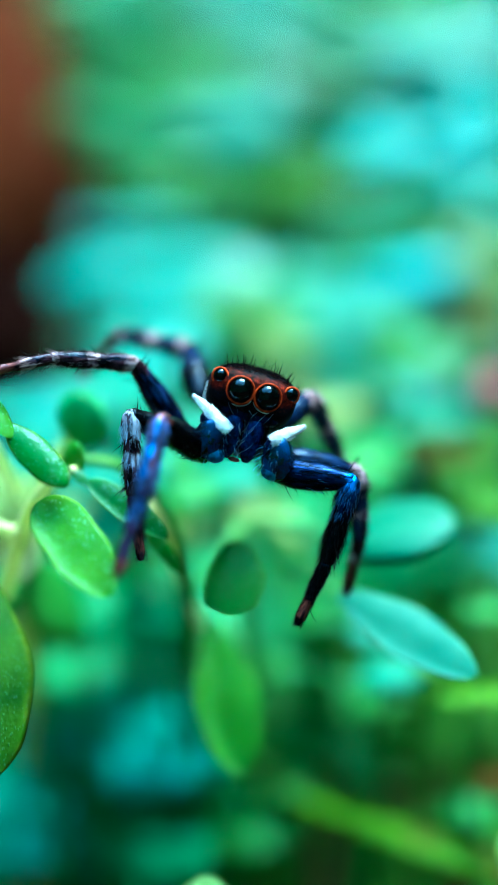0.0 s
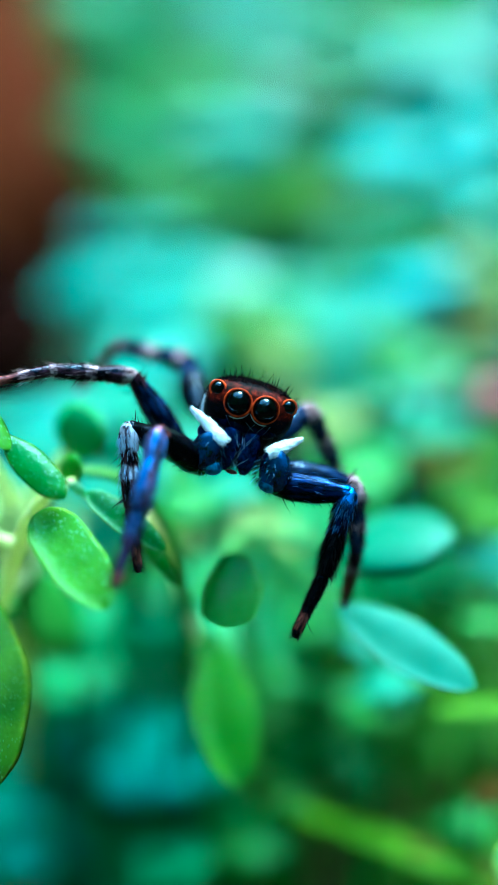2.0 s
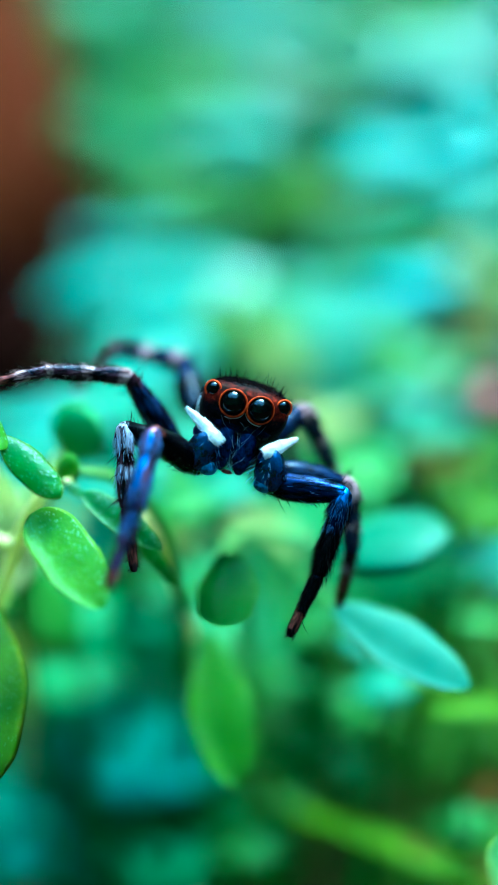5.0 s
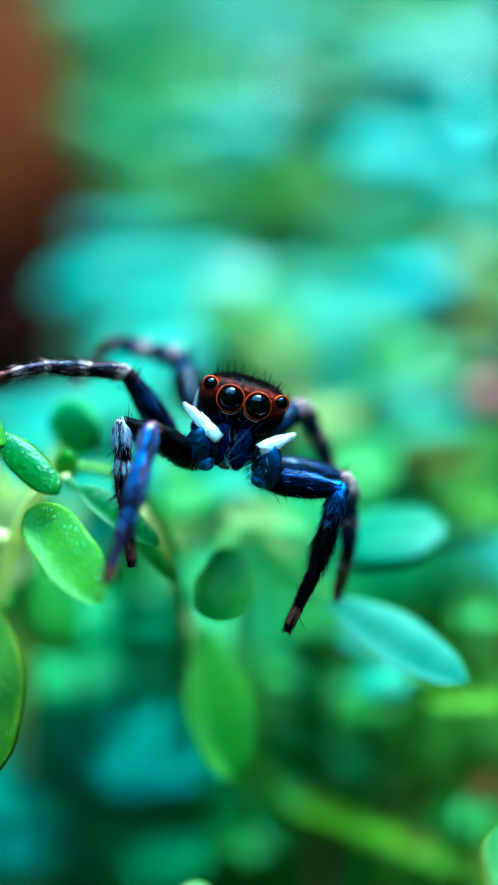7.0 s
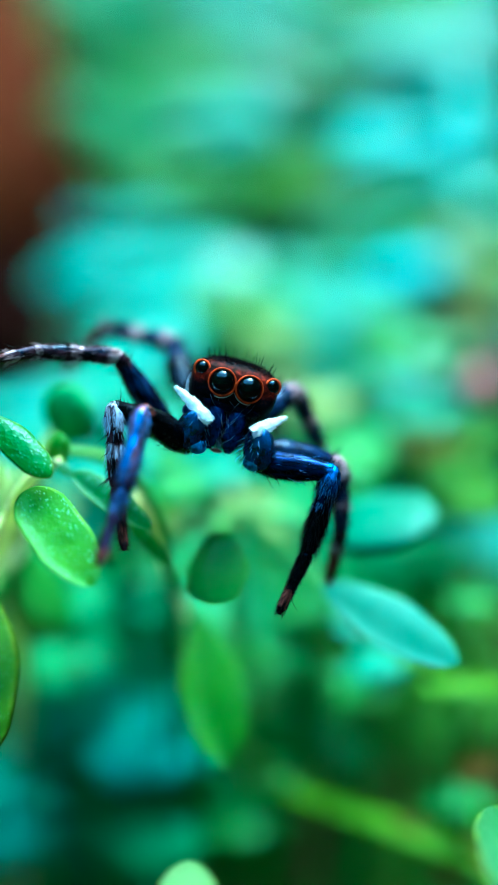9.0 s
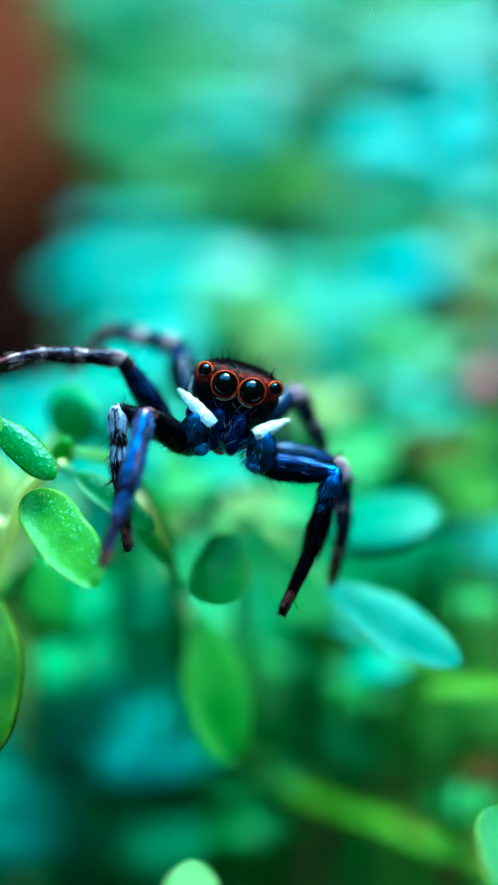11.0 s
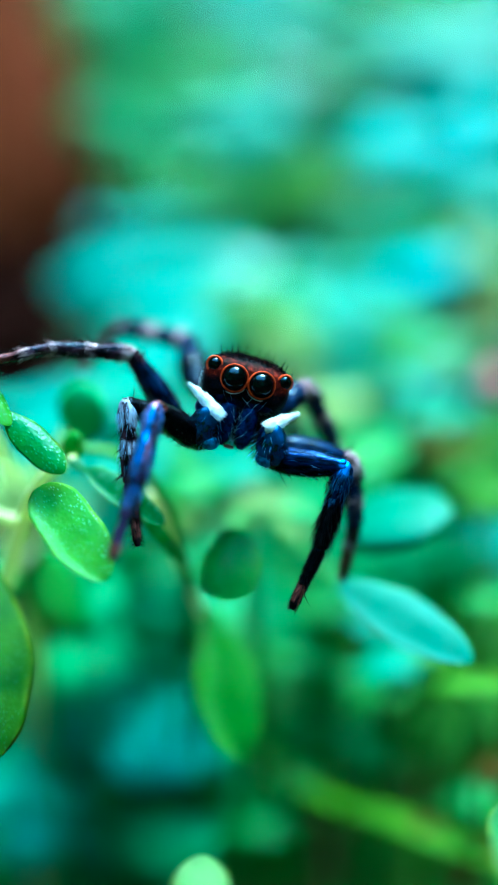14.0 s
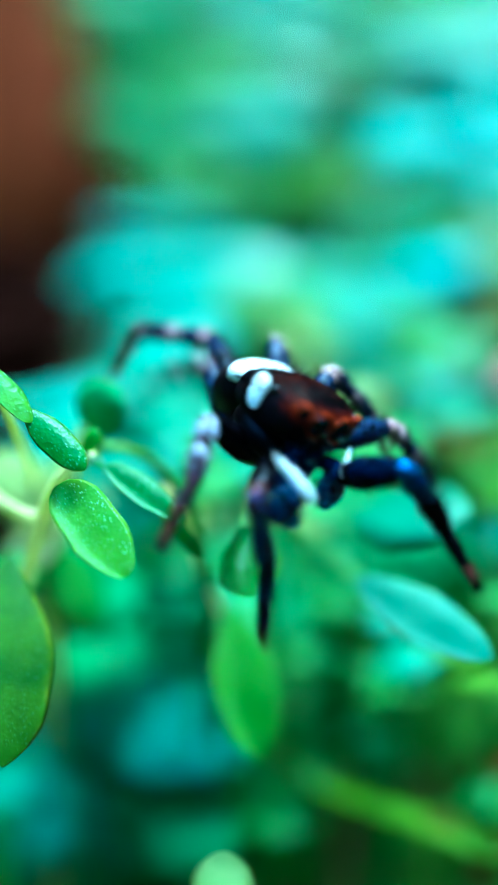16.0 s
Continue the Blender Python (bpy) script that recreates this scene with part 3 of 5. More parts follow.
for c, w, h, mat, n in (
        # the tall back of the bed
        ((-11.31, 129.20, 61.78), 15.5, 8.97, LEAF_DEEP, 5), ((-1.35, 132.95, 62.43), 14.6, 9.8, LEAF_BLUE, 5), ((12.46, 129.20, 61.20), 14.6, 8.16, LEAF_DEEP, 4),
        ((21.23, 124.95, 59.45), 14.6, 8.97, LEAF_BLUE, 5), ((-7.36, 124.11, 57.16), 12.2, 8.16, LEAF_FRESH, 4), ((-0.95, 118.71, 51.96), 11.4, 9.8, LEAF_MINT, 4),
        ((-12.18, 118.21, 50.57), 13.1, 9.8, LEAF_DEEP, 5), ((-8.80, 115.55, 47.97), 9.8, 7.34, LEAF_FRESH, 4), ((12.35, 97.08, 51.88), 10.5, 5.0, LEAF_SKY_GLOSS, 2),
        ((17.46, 96.55, 50.42), 11, 5.4, LEAF_SKY_GLOSS, 2), ((19.71, 100.13, 54.42), 6.5, 8, LEAF_SKY_GLOSS, 2), ((6.03, 99.87, 47.87), 9, 5, LEAF_OLIVE, 3), ((-7.59, 105.99, 47.13), 11, 3.6, LEAF_OLIVE, 3), ((8.82, 109.21, 55.97), 7, 4, LEAF_OLIVE, 2), ((9.31, 126.64, 54.74), 11.4, 8.16, LEAF_DEEP, 4),
        ((14.44, 108.43, 42.73), 16.3, 7.34, LEAF_DEEP, 5), ((23.19, 105.67, 44.78), 6.53, 6.53, LEAF_MINT, 3), ((-2.84, 109.19, 44.82), 8.16, 5.71, LEAF_FRESH, 4),
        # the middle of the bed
        ((-11.23, 82.46, 43.44), 9.6, 5.6, LEAF_SKY_CYAN, 1), ((-4.77, 82.53, 43.65), 11.0, 6.6, LEAF_SKY_CYAN, 2), ((-7.08, 78.20, 40.96), 7.5, 4.4, LEAF_BLUE, 1), ((-8.50, 86.75, 46.84), 7.17, 3.44, LEAF_SKY_CYAN, 2),
        ((-0.04, 78.13, 44.11), 3.72, 3.15, LEAF_MINT, 2), ((3.63, 88.93, 44.46), 5.73, 4.3, LEAF_DEEP, 4), ((12.27, 77.46, 44.77), 7.7, 3.2, LEAF_SKY_GLOSS, 2),
        ((17.32, 79.97, 44.99), 4.3, 4.3, LEAF_OLD, 3), ((1.50, 72.55, 41.35), 7.88, 5.45, LEAF_FRESH, 4), ((4.94, 79.05, 42.45), 7.17, 4.3, LEAF_MINT, 4), ((-0.43, 74.43, 42.28), 5.0, 3.4, LEAF_OLD, 2),
        ((8.37, 75.81, 41.95), 7.88, 4.88, LEAF_BLUE, 4), ((15.77, 72.74, 41.89), 4.3, 4.02, LEAF_OLD, 3), ((8.85, 49.25, 43.28), 4.4, 1.9, LEAF_MINT, 2),
        ((8.30, 55.50, 44.36), 5.75, 2.99, LEAF_FRESH, 4), ((3.05, 41.73, 46.00), 2.4, 2.2, LEAF_OLD, 3), ((-7.74, 52.55, 42.97), 6.9, 3.6, LEAF_MINT, 1), ((-9.44, 49.41, 43.71), 5.5, 3.0, LEAF_BLUE, 1),
        ((-5.38, 55.50, 44.36), 5.75, 3.91, LEAF_BLUE, 3), ((-9.07, 43.18, 44.13), 4, 2.6, LEAF_MINT, 2), ((-8.71, 37.05, 44.84), 3, 2, LEAF_MINT, 2), ((-3.21, 41.38, 45.04), 4, 3, LEAF_MINT, 3),
        ((4.32, 39.13, 44.70), 3.2, 2.2, LEAF_FRESH, 4), ((5.80, 42.24, 44.48), 4, 2.2, LEAF_DEEP, 3), ((3.62, 41.30, 44.82), 2.4, 1.6, LEAF_OLD, 2),
        # the pale leaves here are painted highlights
        ((-0.48, 71.50, 45.94), 3.4, 3.2, LEAF_GLINT, 1), ((12.58, 79.65, 44.93), 4.0, 1.8, LEAF_GLINT, 1), ((4.35, 44.28, 44.24), 1.7, 1.1, LEAF_GLINT, 2),
        ((5.41, 36.34, 37.04), 2.0, 1.7, LEAF_MINT, 1), ((2.01, 63.70, 42.05), 2.6, 1.8, LEAF_OLD, 2), ((7.50, 53.46, 43.13), 2.4, 1.5, LEAF_OLD, 2),
        ((-6.36, 45.21, 40.95), 6, 4.2, LEAF_MINT, 1), ((-9.26, 42.95, 40.59), 4.5, 3.5, LEAF_OLD, 1), ((-4.59, 44.09, 37.86), 6.5, 4.4, LEAF_LUSH, 1),
        ((-1.45, 44.19, 35.22), 6, 4.6, LEAF_LUSH, 1), ((-0.54, 43.04, 32.06), 5.5, 4.4, LEAF_LUSH, 1), ((3.08, 45.96, 40.08), 6, 4, LEAF_LUSH, 1),
        ((-10.44, 46.00, 31.41), 7, 5.5, LEAF_MINT, 1), ((-10.99, 44.68, 27.81), 7, 5.5, LEAF_LUSH, 1), ((-10.44, 43.37, 24.20), 7, 5.5, LEAF_LUSH, 1),
        ((-6.45, 46.39, 29.56), 7, 5.5, LEAF_LUSH, 1), ((-2.82, 45.53, 27.20), 7, 5.5, LEAF_LUSH, 1), ((-6.73, 44.57, 24.57), 7, 5.5, LEAF_DEEP, 1),
        ((-2.59, 47.73, 30.33), 7, 5.5, LEAF_BLUE, 1), ((9.26, 43.10, 43.91), 4, 2.4, LEAF_OLIVE, 3), ((8.43, 38.69, 40.57), 3, 2, LEAF_DEEP, 2),
        ((14.74, 68.18, 42.66), 4, 3, LEAF_BROWN, 2), ((7.69, 39.30, 45.19), 2.8, 1.6, LEAF_BROWN, 2), ((7.99, 30.00, 37.17), 1.6, 1.2, LEAF_BROWN, 1), ((7.62, 28.98, 34.37), 2.6, 1.6, LEAF_BROWN, 2), ((5.66, 93.52, 47.94), 8, 5, LEAF_BROWN, 1),
        ((15.60, 71.66, 46.36), 3, 4, LEAF_OLD, 2), ((1.89, 60.06, 43.74), 2.6, 3, LEAF_OLD, 2), ((1.16, 64.28, 43.65), 3, 3, LEAF_LIME, 1),
        # shoots in the hedge leaf's dark green hold shade in their colour
        ((4.05, 89.76, 49.32), 10, 7, LEAF_OLIVE, 2), ((3.05, 105.27, 56.86), 9, 6, LEAF_HEDGE, 2), ((10.71, 46.09, 40.44), 4, 4, LEAF_HEDGE, 2),
        # low in the bed
        ((-0.85, 37.12, 45.04), 3.4, 2.4, LEAF_MINT, 4), ((-0.23, 37.60, 43.43), 1.7, 1.2, LEAF_OLD, 2), ((-0.02, 32.93, 45.22), 0.9, 0.8, LEAF_OLD, 4), ((0.75, 33.91, 44.99), 0.9, 0.8, LEAF_OLD, 3), ((1.39, 38.31, 42.45), 1.8, 1.3, LEAF_OLD, 2), ((-2.07, 33.22, 46.01), 2, 1.6, LEAF_FRESH, 3),
        ((-6.84, 29.98, 45.89), 1.7, 1.9, LEAF_OLD, 4), ((-6.11, 33.65, 41.35), 3.6, 3.0, LEAF_DEEP, 4), ((-4.37, 36.77, 44.06), 2.6, 2.2, LEAF_MINT, 2), ((-2.18, 34.63, 44.03), 1.6, 1.4, LEAF_OLD, 2), ((-4.16, 35.99, 41.92), 2.2, 1.8, LEAF_FRESH, 2), ((-3.12, 35.46, 40.47), 3.6, 2.4, LEAF_LUSH, 4),
        ((-6.62, 38.19, 36.27), 4, 3.4, LEAF_LUSH, 2), ((-5.97, 39.23, 33.29), 6.4, 3.6, LEAF_SKY_AQUA, 1), ((-3.67, 40.87, 34.88), 4.4, 3.2, LEAF_MINT, 2), ((-3.05, 38.42, 33.98), 3.4, 2.6, LEAF_MINT, 1), ((-2.53, 36.32, 31.13), 3.2, 2.4, LEAF_LUSH, 2), ((-5.97, 37.72, 29.15), 4, 2.8, LEAF_LUSH, 2), ((-5.40, 37.19, 45.23), 2.6, 2.2, LEAF_MINT, 2), ((-3.54, 37.33, 45.62), 2.6, 2.4, LEAF_MINT, 2), ((-2.57, 34.53, 43.75), 2, 1.6, LEAF_LIME, 2), ((-3.47, 36.27, 33.92), 6.2, 4.6, LEAF_SKY_AQUA, 1), ((4.89, 32.95, 39.41), 2.4, 1.5, LEAF_MINT, 2),
        ((4.53, 34.29, 37.26), 2.6, 1.5, LEAF_FRESH, 3), ((7.19, 29.24, 40.92), 3, 1.2, LEAF_LIME, 2), ((4.60, 35.96, 33.09), 2, 1.2, LEAF_LUSH, 3),
        ((7.95, 32.12, 34.23), 2.5, 1.9, LEAF_FRESH, 1), ((-8.67, 35.93, 30.07), 4, 3, LEAF_MINT, 4), ((1.28, 36.60, 37.75), 4, 2.6, LEAF_FRESH, 5),
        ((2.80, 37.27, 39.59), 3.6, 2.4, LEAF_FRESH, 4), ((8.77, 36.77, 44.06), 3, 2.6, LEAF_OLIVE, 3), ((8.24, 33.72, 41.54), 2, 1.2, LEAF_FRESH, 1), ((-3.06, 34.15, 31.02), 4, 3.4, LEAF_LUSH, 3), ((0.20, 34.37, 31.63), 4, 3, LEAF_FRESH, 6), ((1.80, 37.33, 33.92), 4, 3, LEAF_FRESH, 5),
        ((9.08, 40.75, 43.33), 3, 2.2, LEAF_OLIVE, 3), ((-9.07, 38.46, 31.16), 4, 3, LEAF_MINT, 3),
        ((5.52, 55.75, 43.60), 3.9, 2.3, LEAF_MINT, 2),
        ((8.64, 48.05, 45.82), 3.1, 1.2, LEAF_HEDGE, 2),
        ((5.13, 32.76, 38.91), 1.4, 0.98, LEAF_GLINT, 1)):
    shoot(c, w, h, mat, round(c[0] * 7 + c[2] * 13), n, (0.0, -0.2, 1.0) if c[2] < 46 and c[1] < 48 else (0.0, -0.45, 1.0))
for c, w, h, mat in (
        ((-10.89, 52.81, 29.68), 8, 6, LEAF_LUSH), ((-5.93, 52.18, 27.93), 9, 6, LEAF_BLUE), ((-9.96, 51.12, 25.01), 8, 6, LEAF_MINT), ((-12.45, 49.63, 20.93), 9, 6, LEAF_LUSH),
        ((-9.96, 48.57, 18.01), 9, 7, LEAF_LUSH), ((-3.44, 48.89, 18.89), 9, 6, LEAF_LUSH), ((-1.27, 52.18, 27.93), 8, 6, LEAF_LUSH), ((1.21, 53.24, 30.85), 8, 5, LEAF_DEEP),
        ((3.82, 55.89, 32.29), 9, 5, LEAF_LUSH), ((8.31, 55.89, 32.29), 8, 5, LEAF_DEEP), ((-3.56, 54.90, 29.57), 8, 6, LEAF_LUSH),
        ((-10.05, 42.55, 27.78), 6, 5, LEAF_LUSH), ((-9.26, 41.46, 24.81), 6, 5, LEAF_MINT), ((-8.90, 45.13, 31.95), 6, 5, LEAF_LUSH), ((-5.68, 45.86, 33.98), 6, 4, LEAF_LUSH),
        ((-1.77, 45.63, 21.63), 7, 5, LEAF_LUSH), ((-3.94, 47.25, 31.92), 6, 5, LEAF_MINT), ((-0.59, 47.44, 32.45), 6, 5, LEAF_LUSH), ((-4.87, 42.28, 24.12), 6, 5, LEAF_LUSH),
        ((-3.86, 39.73, 37.59), 4.2, 3, LEAF_LUSH),
        ((-2.70, 41.00, 35.22), 3.9, 2.7, LEAF_MINT),
        ((-4.62, 39.70, 28.74), 3.7, 2.2, LEAF_FRESH),
        ((-0.51, 38.21, 27.57), 3.6, 2.2, LEAF_FRESH)):
    shoot(c, w, h, mat, round(c[0] * 5 + c[2] * 17), 2, (0.0, -0.8, 1.0))
# two long lime blades that lean out of the bed
strap = plant_root(0, 0, "blurred lime-green blade leaves leaning out of the bed")
stalk(strap, [(1.21, 44.54, 6.93), (1.22, 38.18, 24.54), (1.63, 33.23, 34.34)], 0.4, 0.2)
blade(strap, (1.25, 34.00, 33.54), (8.13, 28.33, 35.51), 1.35, (0.20, -0.13, 0.95), LEAF_LIME, 0.2, 0.1)

# a pink bud among the leaves
bud = new("flower_bud")
tagged(bud, "small blurred pink flower bud on a thin stem", "flower")
stalk(bud, [(13.17, 52.29, 33.07), (12.1, 50.3, 40.1), (11.59, 49.43, 43.78)], 0.2, 0.15)
petals = part("petals", turned([(0.2, -0.1), (0.7, 0.3), (0.85, 0.8), (0.6, 1.4), (0.15, 1.8)], 12), PINK, bud, "closed pink petals")
petals.location = vec((11.59, 49.43, 43.78))

rnd = random.Random(5)
for k in range(260):
    d = rnd.uniform(125, 185)
    x = rnd.uniform(-0.32, 0.36) * d
    zc = rnd.uniform(-0.35, 0.52)
    w = BASE @ Vector((x * MM, zc * d * MM, -d * MM)) / MM
    if w.z < 4 or (x / d < -0.115 and 0.04 < zc):
        continue
    shoot(w, rnd.uniform(11, 16), rnd.uniform(6, 10), rnd.choice((LEAF_BLUE, LEAF_MINT, LEAF_FRESH, LEAF_MINT, LEAF_DEEP)), 100 + k, 6)
for k in range(130):
    d = rnd.uniform(58, 122)
    x = rnd.uniform(-0.28, 0.30) * d
    zc = rnd.uniform(-0.5, -0.0 - (122 - d) * 0.0035)
    w = BASE @ Vector((x * MM, zc * d * MM, -d * MM)) / MM
    if w.z < 3 or (zc < -0.14 and k % 2):
        continue
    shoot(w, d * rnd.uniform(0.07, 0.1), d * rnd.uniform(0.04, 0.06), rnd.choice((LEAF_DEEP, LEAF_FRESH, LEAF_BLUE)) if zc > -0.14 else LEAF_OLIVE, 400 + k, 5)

# ---- the spider ----
spider = new("jumping_spider")
tagged(spider, "small blue-black jumping spider with orange-ringed black eyes", "spider")


def ball(r, scale=(1, 1, 1), seg=28, rings=16):
    bm = bmesh.new()
    bmesh.ops.create_uvsphere(bm, u_segments=seg, v_segments=rings, radius=r * MM)
    bmesh.ops.scale(bm, vec=scale, verts=bm.verts)
    return bm


def section_loft(sections, n=36, power=2.5):
    """Sections (z, half width, top, bottom) in millimetres along Z."""
    bm = bmesh.new()
    rings = []
    for z, hw, top, bot in sections:
        cy, hh = (top + bot) / 2, (top - bot) / 2
        ring = []
        for k in range(n):
            a = 2 * math.pi * k / n
            c, s = math.cos(a), math.sin(a)
            ring.append(Vector((hw * math.copysign(abs(c) ** (2 / power), c),
                                cy + hh * math.copysign(abs(s) ** (2 / power), s), z)) * MM)
        rings.append(ring)
    loft(bm, rings)
    bmesh.ops.recalc_face_normals(bm, faces=bm.faces)
    return bm


def hair_coat(name, roots, mat, parent, label=""):
    """Single tapered hairs, each (root, direction, length, radius) in millimetres."""
    bm = bmesh.new()
    for p, d, ln, r in roots:
        p, d = Vector(p), Vector(d).normalized()
        x = d.orthogonal().normalized()
        y = d.cross(x)
        sag = x * (0.08 * ln) * math.sin(p.x * 91 + p.y * 57 + p.z * 33)
        mid = p + d * ln * 0.55 + sag
        tip = bm.verts.new((p + d * ln - sag) * MM)
        a, b = [], []
        for k in range(3):
            o = x * math.cos(2.094 * k) + y * math.sin(2.094 * k)
            a.append(bm.verts.new((p + o * r) * MM))
            b.append(bm.verts.new((mid + o * r * 0.6) * MM))
        for k in range(3):
            j = (k + 1) % 3
            bm.faces.new((a[k], a[j], b[j], b[k]))
            bm.faces.new((b[k], b[j], tip))
    ob = part(name, bm, mat, parent, label)
    return tagged(ob, kind="stuff")


def torus(R, r, n=40, m=10, squash=1.0):
    bm = bmesh.new()
    rings = [[Vector(((R + r * math.cos(b)) * math.cos(a), (R + r * math.cos(b)) * math.sin(a), r * squash * math.sin(b))) * MM
              for b in (2 * math.pi * j / m for j in range(m))] for a in (2 * math.pi * i / n for i in range(n))]
    vs = [[bm.verts.new(p) for p in ring] for ring in rings]
    for i in range(n):
        for j in range(m):
            bm.faces.new((vs[i][j], vs[(i + 1) % n][j], vs[(i + 1) % n][(j + 1) % m], vs[i][(j + 1) % m]))
    return bm


def arc(R, r, a0, a1, n=24):
    angles = [radians(a0 + (a1 - a0) * k / n) for k in range(n + 1)]
    return tube([Vector((R * math.cos(a), R * math.sin(a), 0)) * MM for a in angles],
                [r * MM * (0.25 + math.sin(math.pi * k / n)) for k in range(n + 1)], 8)


CARAPACE = [(-2.75, 0.35, -0.2, -0.8), (-2.5, 0.64, -0.05, -0.95), (-2.0, 0.86, 0.2, -1.05), (-1.4, 0.99, 0.42, -1.0),
            (-0.9, 1.03, 0.53, -0.9), (-0.5, 1.03, 0.53, -0.75), (-0.28, 1.0, 0.48, -0.62), (-0.12, 0.92, 0.37, -0.50),
            (-0.03, 0.6, 0.25, -0.36)]
def head_skin():
    """Rust-red face mask, black crown and black underside, with ragged borders."""
    m, nt, bsdf, out = material("head_skin")
    co = nt.nodes.new("ShaderNodeTexCoord")
    sep = nt.nodes.new("ShaderNodeSeparateXYZ")
    nt.links.new(co.outputs["Object"], sep.inputs[0])
    rag = noise_tex(nt, 4200.0, 3.0)

    def border(axis, a, b):
        add = nt.nodes.new("ShaderNodeMath")
        add.operation = "MULTIPLY_ADD"
        nt.links.new(rag, add.inputs[0])
        add.inputs[1].default_value = 0.3 * MM
        nt.links.new(sep.outputs[axis], add.inputs[2])
        mr = nt.nodes.new("ShaderNodeMapRange")
        mr.inputs["From Min"].default_value, mr.inputs["From Max"].default_value = (a + 0.15) * MM, (b + 0.15) * MM
        nt.links.new(add.outputs[0], mr.inputs["Value"])
        return mr.outputs[0]

    mask = None
    for edge in (border("Y", -0.16, 0.0), border("Y", 0.44, 0.3), border("Z", -0.8, -0.45)):
        if mask is None:
            mask = edge
        else:
            mul = nt.nodes.new("ShaderNodeMath")
            mul.operation = "MULTIPLY"
            nt.links.new(mask, mul.inputs[0])
            nt.links.new(edge, mul.inputs[1])
            mask = mul.outputs[0]
    grain = noise_tex(nt, 6000.0, 4.0, 0.65)
    red = ramp(nt, grain, [(0.38, (0.001, 0.0004, 0.0006)), (0.58, (0.06, 0.003, 0.001)), (0.74, (0.30, 0.022, 0.004))])
    black = ramp(nt, grain, [(0.4, (0.0003, 0.0003, 0.0006)), (0.6, (0.002, 0.002, 0.006)), (0.75, (0.03, 0.006, 0.004))])
    nt.links.new(mixed(nt, black, red, mask), bsdf.inputs["Base Color"])
    bsdf.inputs["Roughness"].default_value = 0.6
    bsdf.inputs["Specular IOR Level"].default_value = 0.03
    bump(nt, bsdf, grain, 1.0, 0.00002)
    return m


FINE = []
for k in range(41):
    z = -2.75 + 2.72 * (1 - (1 - k / 40) ** 1.5)
    FINE.append((z, *(float(np.interp(z, [c[0] for c in CARAPACE], [c[i] for c in CARAPACE])) for i in (1, 2, 3))))
head = part("head", section_loft(FINE, 64, 2.6), head_skin(), spider, "rust-red scaled head with a black crown")
rnd = random.Random(11)


def over_head(x, z):
    """Height of the crown above (x, z)."""
    secs = sorted(CARAPACE)
    for (z0, h0, t0, b0), (z1, h1, t1, b1) in zip(secs, secs[1:]):
        if z0 <= z <= z1:
            k = (z - z0) / (z1 - z0)
            hw, top, bot = h0 + (h1 - h0) * k, t0 + (t1 - t0) * k, b0 + (b1 - b0) * k
            u = min(abs(x) / hw, 0.98)
            return (top + bot) / 2 + (top - bot) / 2 * (1 - u ** 2.6) ** 0.3846
    return 0.0


roots = []
for k in range(4200):
    x, z = rnd.uniform(-1.02, 1.02), rnd.uniform(-2.4, -0.2)
    long = rnd.random() < 0.022
    ln = rnd.uniform(0.24, 0.48) if long else rnd.uniform(0.05, 0.13)
    roots.append(((x, over_head(x, z) - 0.02, z), (x * 0.35 + rnd.uniform(-.25, .25), 1, rnd.uniform(-0.3, 0.7)), ln, 0.012 if long else 0.007))
hair_coat("crown_hair", roots, HAIR, head)
roots = []
for k in range(420):
    x, z = rnd.uniform(-0.95, 0.95), rnd.uniform(-1.5, -0.4)
    roots.append(((x, over_head(x, z) - 0.015, z), (rnd.uniform(-.3, .3), 0.15, rnd.uniform(-1.2, -0.5)), rnd.uniform(0.1, 0.22), 0.009))
hair_coat("rust_crown_hair", roots, RED, head, "rust-red hairs combed back over the crown")


def face_fur(name, count, lo, hi, mat, label):
    rows = []
    while len(rows) < count:
        x, y = rnd.uniform(-1.0, 1.0), rnd.uniform(lo, hi)
        near = min(math.hypot(abs(x) - 0.308, y) - 0.32, math.hypot(abs(x) - 0.82, y - 0.18) - 0.21)
        if near < 0 or (x / 0.96) ** 2 + ((y + 0.05) / 0.57) ** 2 > 1:
            continue
        z = -0.07 - 0.34 * (abs(x) / 0.98) ** 4 - 0.3 * max(y - 0.2, 0) / 0.3
        rows.append(((x, y, z - 0.06), (x * 0.6 + rnd.uniform(-.3, .3), y * 0.8 + rnd.uniform(-.2, .4), 0.6), rnd.uniform(0.07, 0.14), 0.009))
    return hair_coat(name, rows, mat, head, label)


face_fur("face_fur", 500, -0.12, 0.48, RED, "rust-red scale hairs between the eyes")
face_fur("orange_fur", 170, -0.1, 0.4, ORANGE, "orange scale hairs between the eyes")
face_fur("dark_fur", 1100, 0.26, 0.56, HAIR, "")
face_fur("lower_fur", 700, -0.52, -0.12, HAIR, "black fur under the eyes")

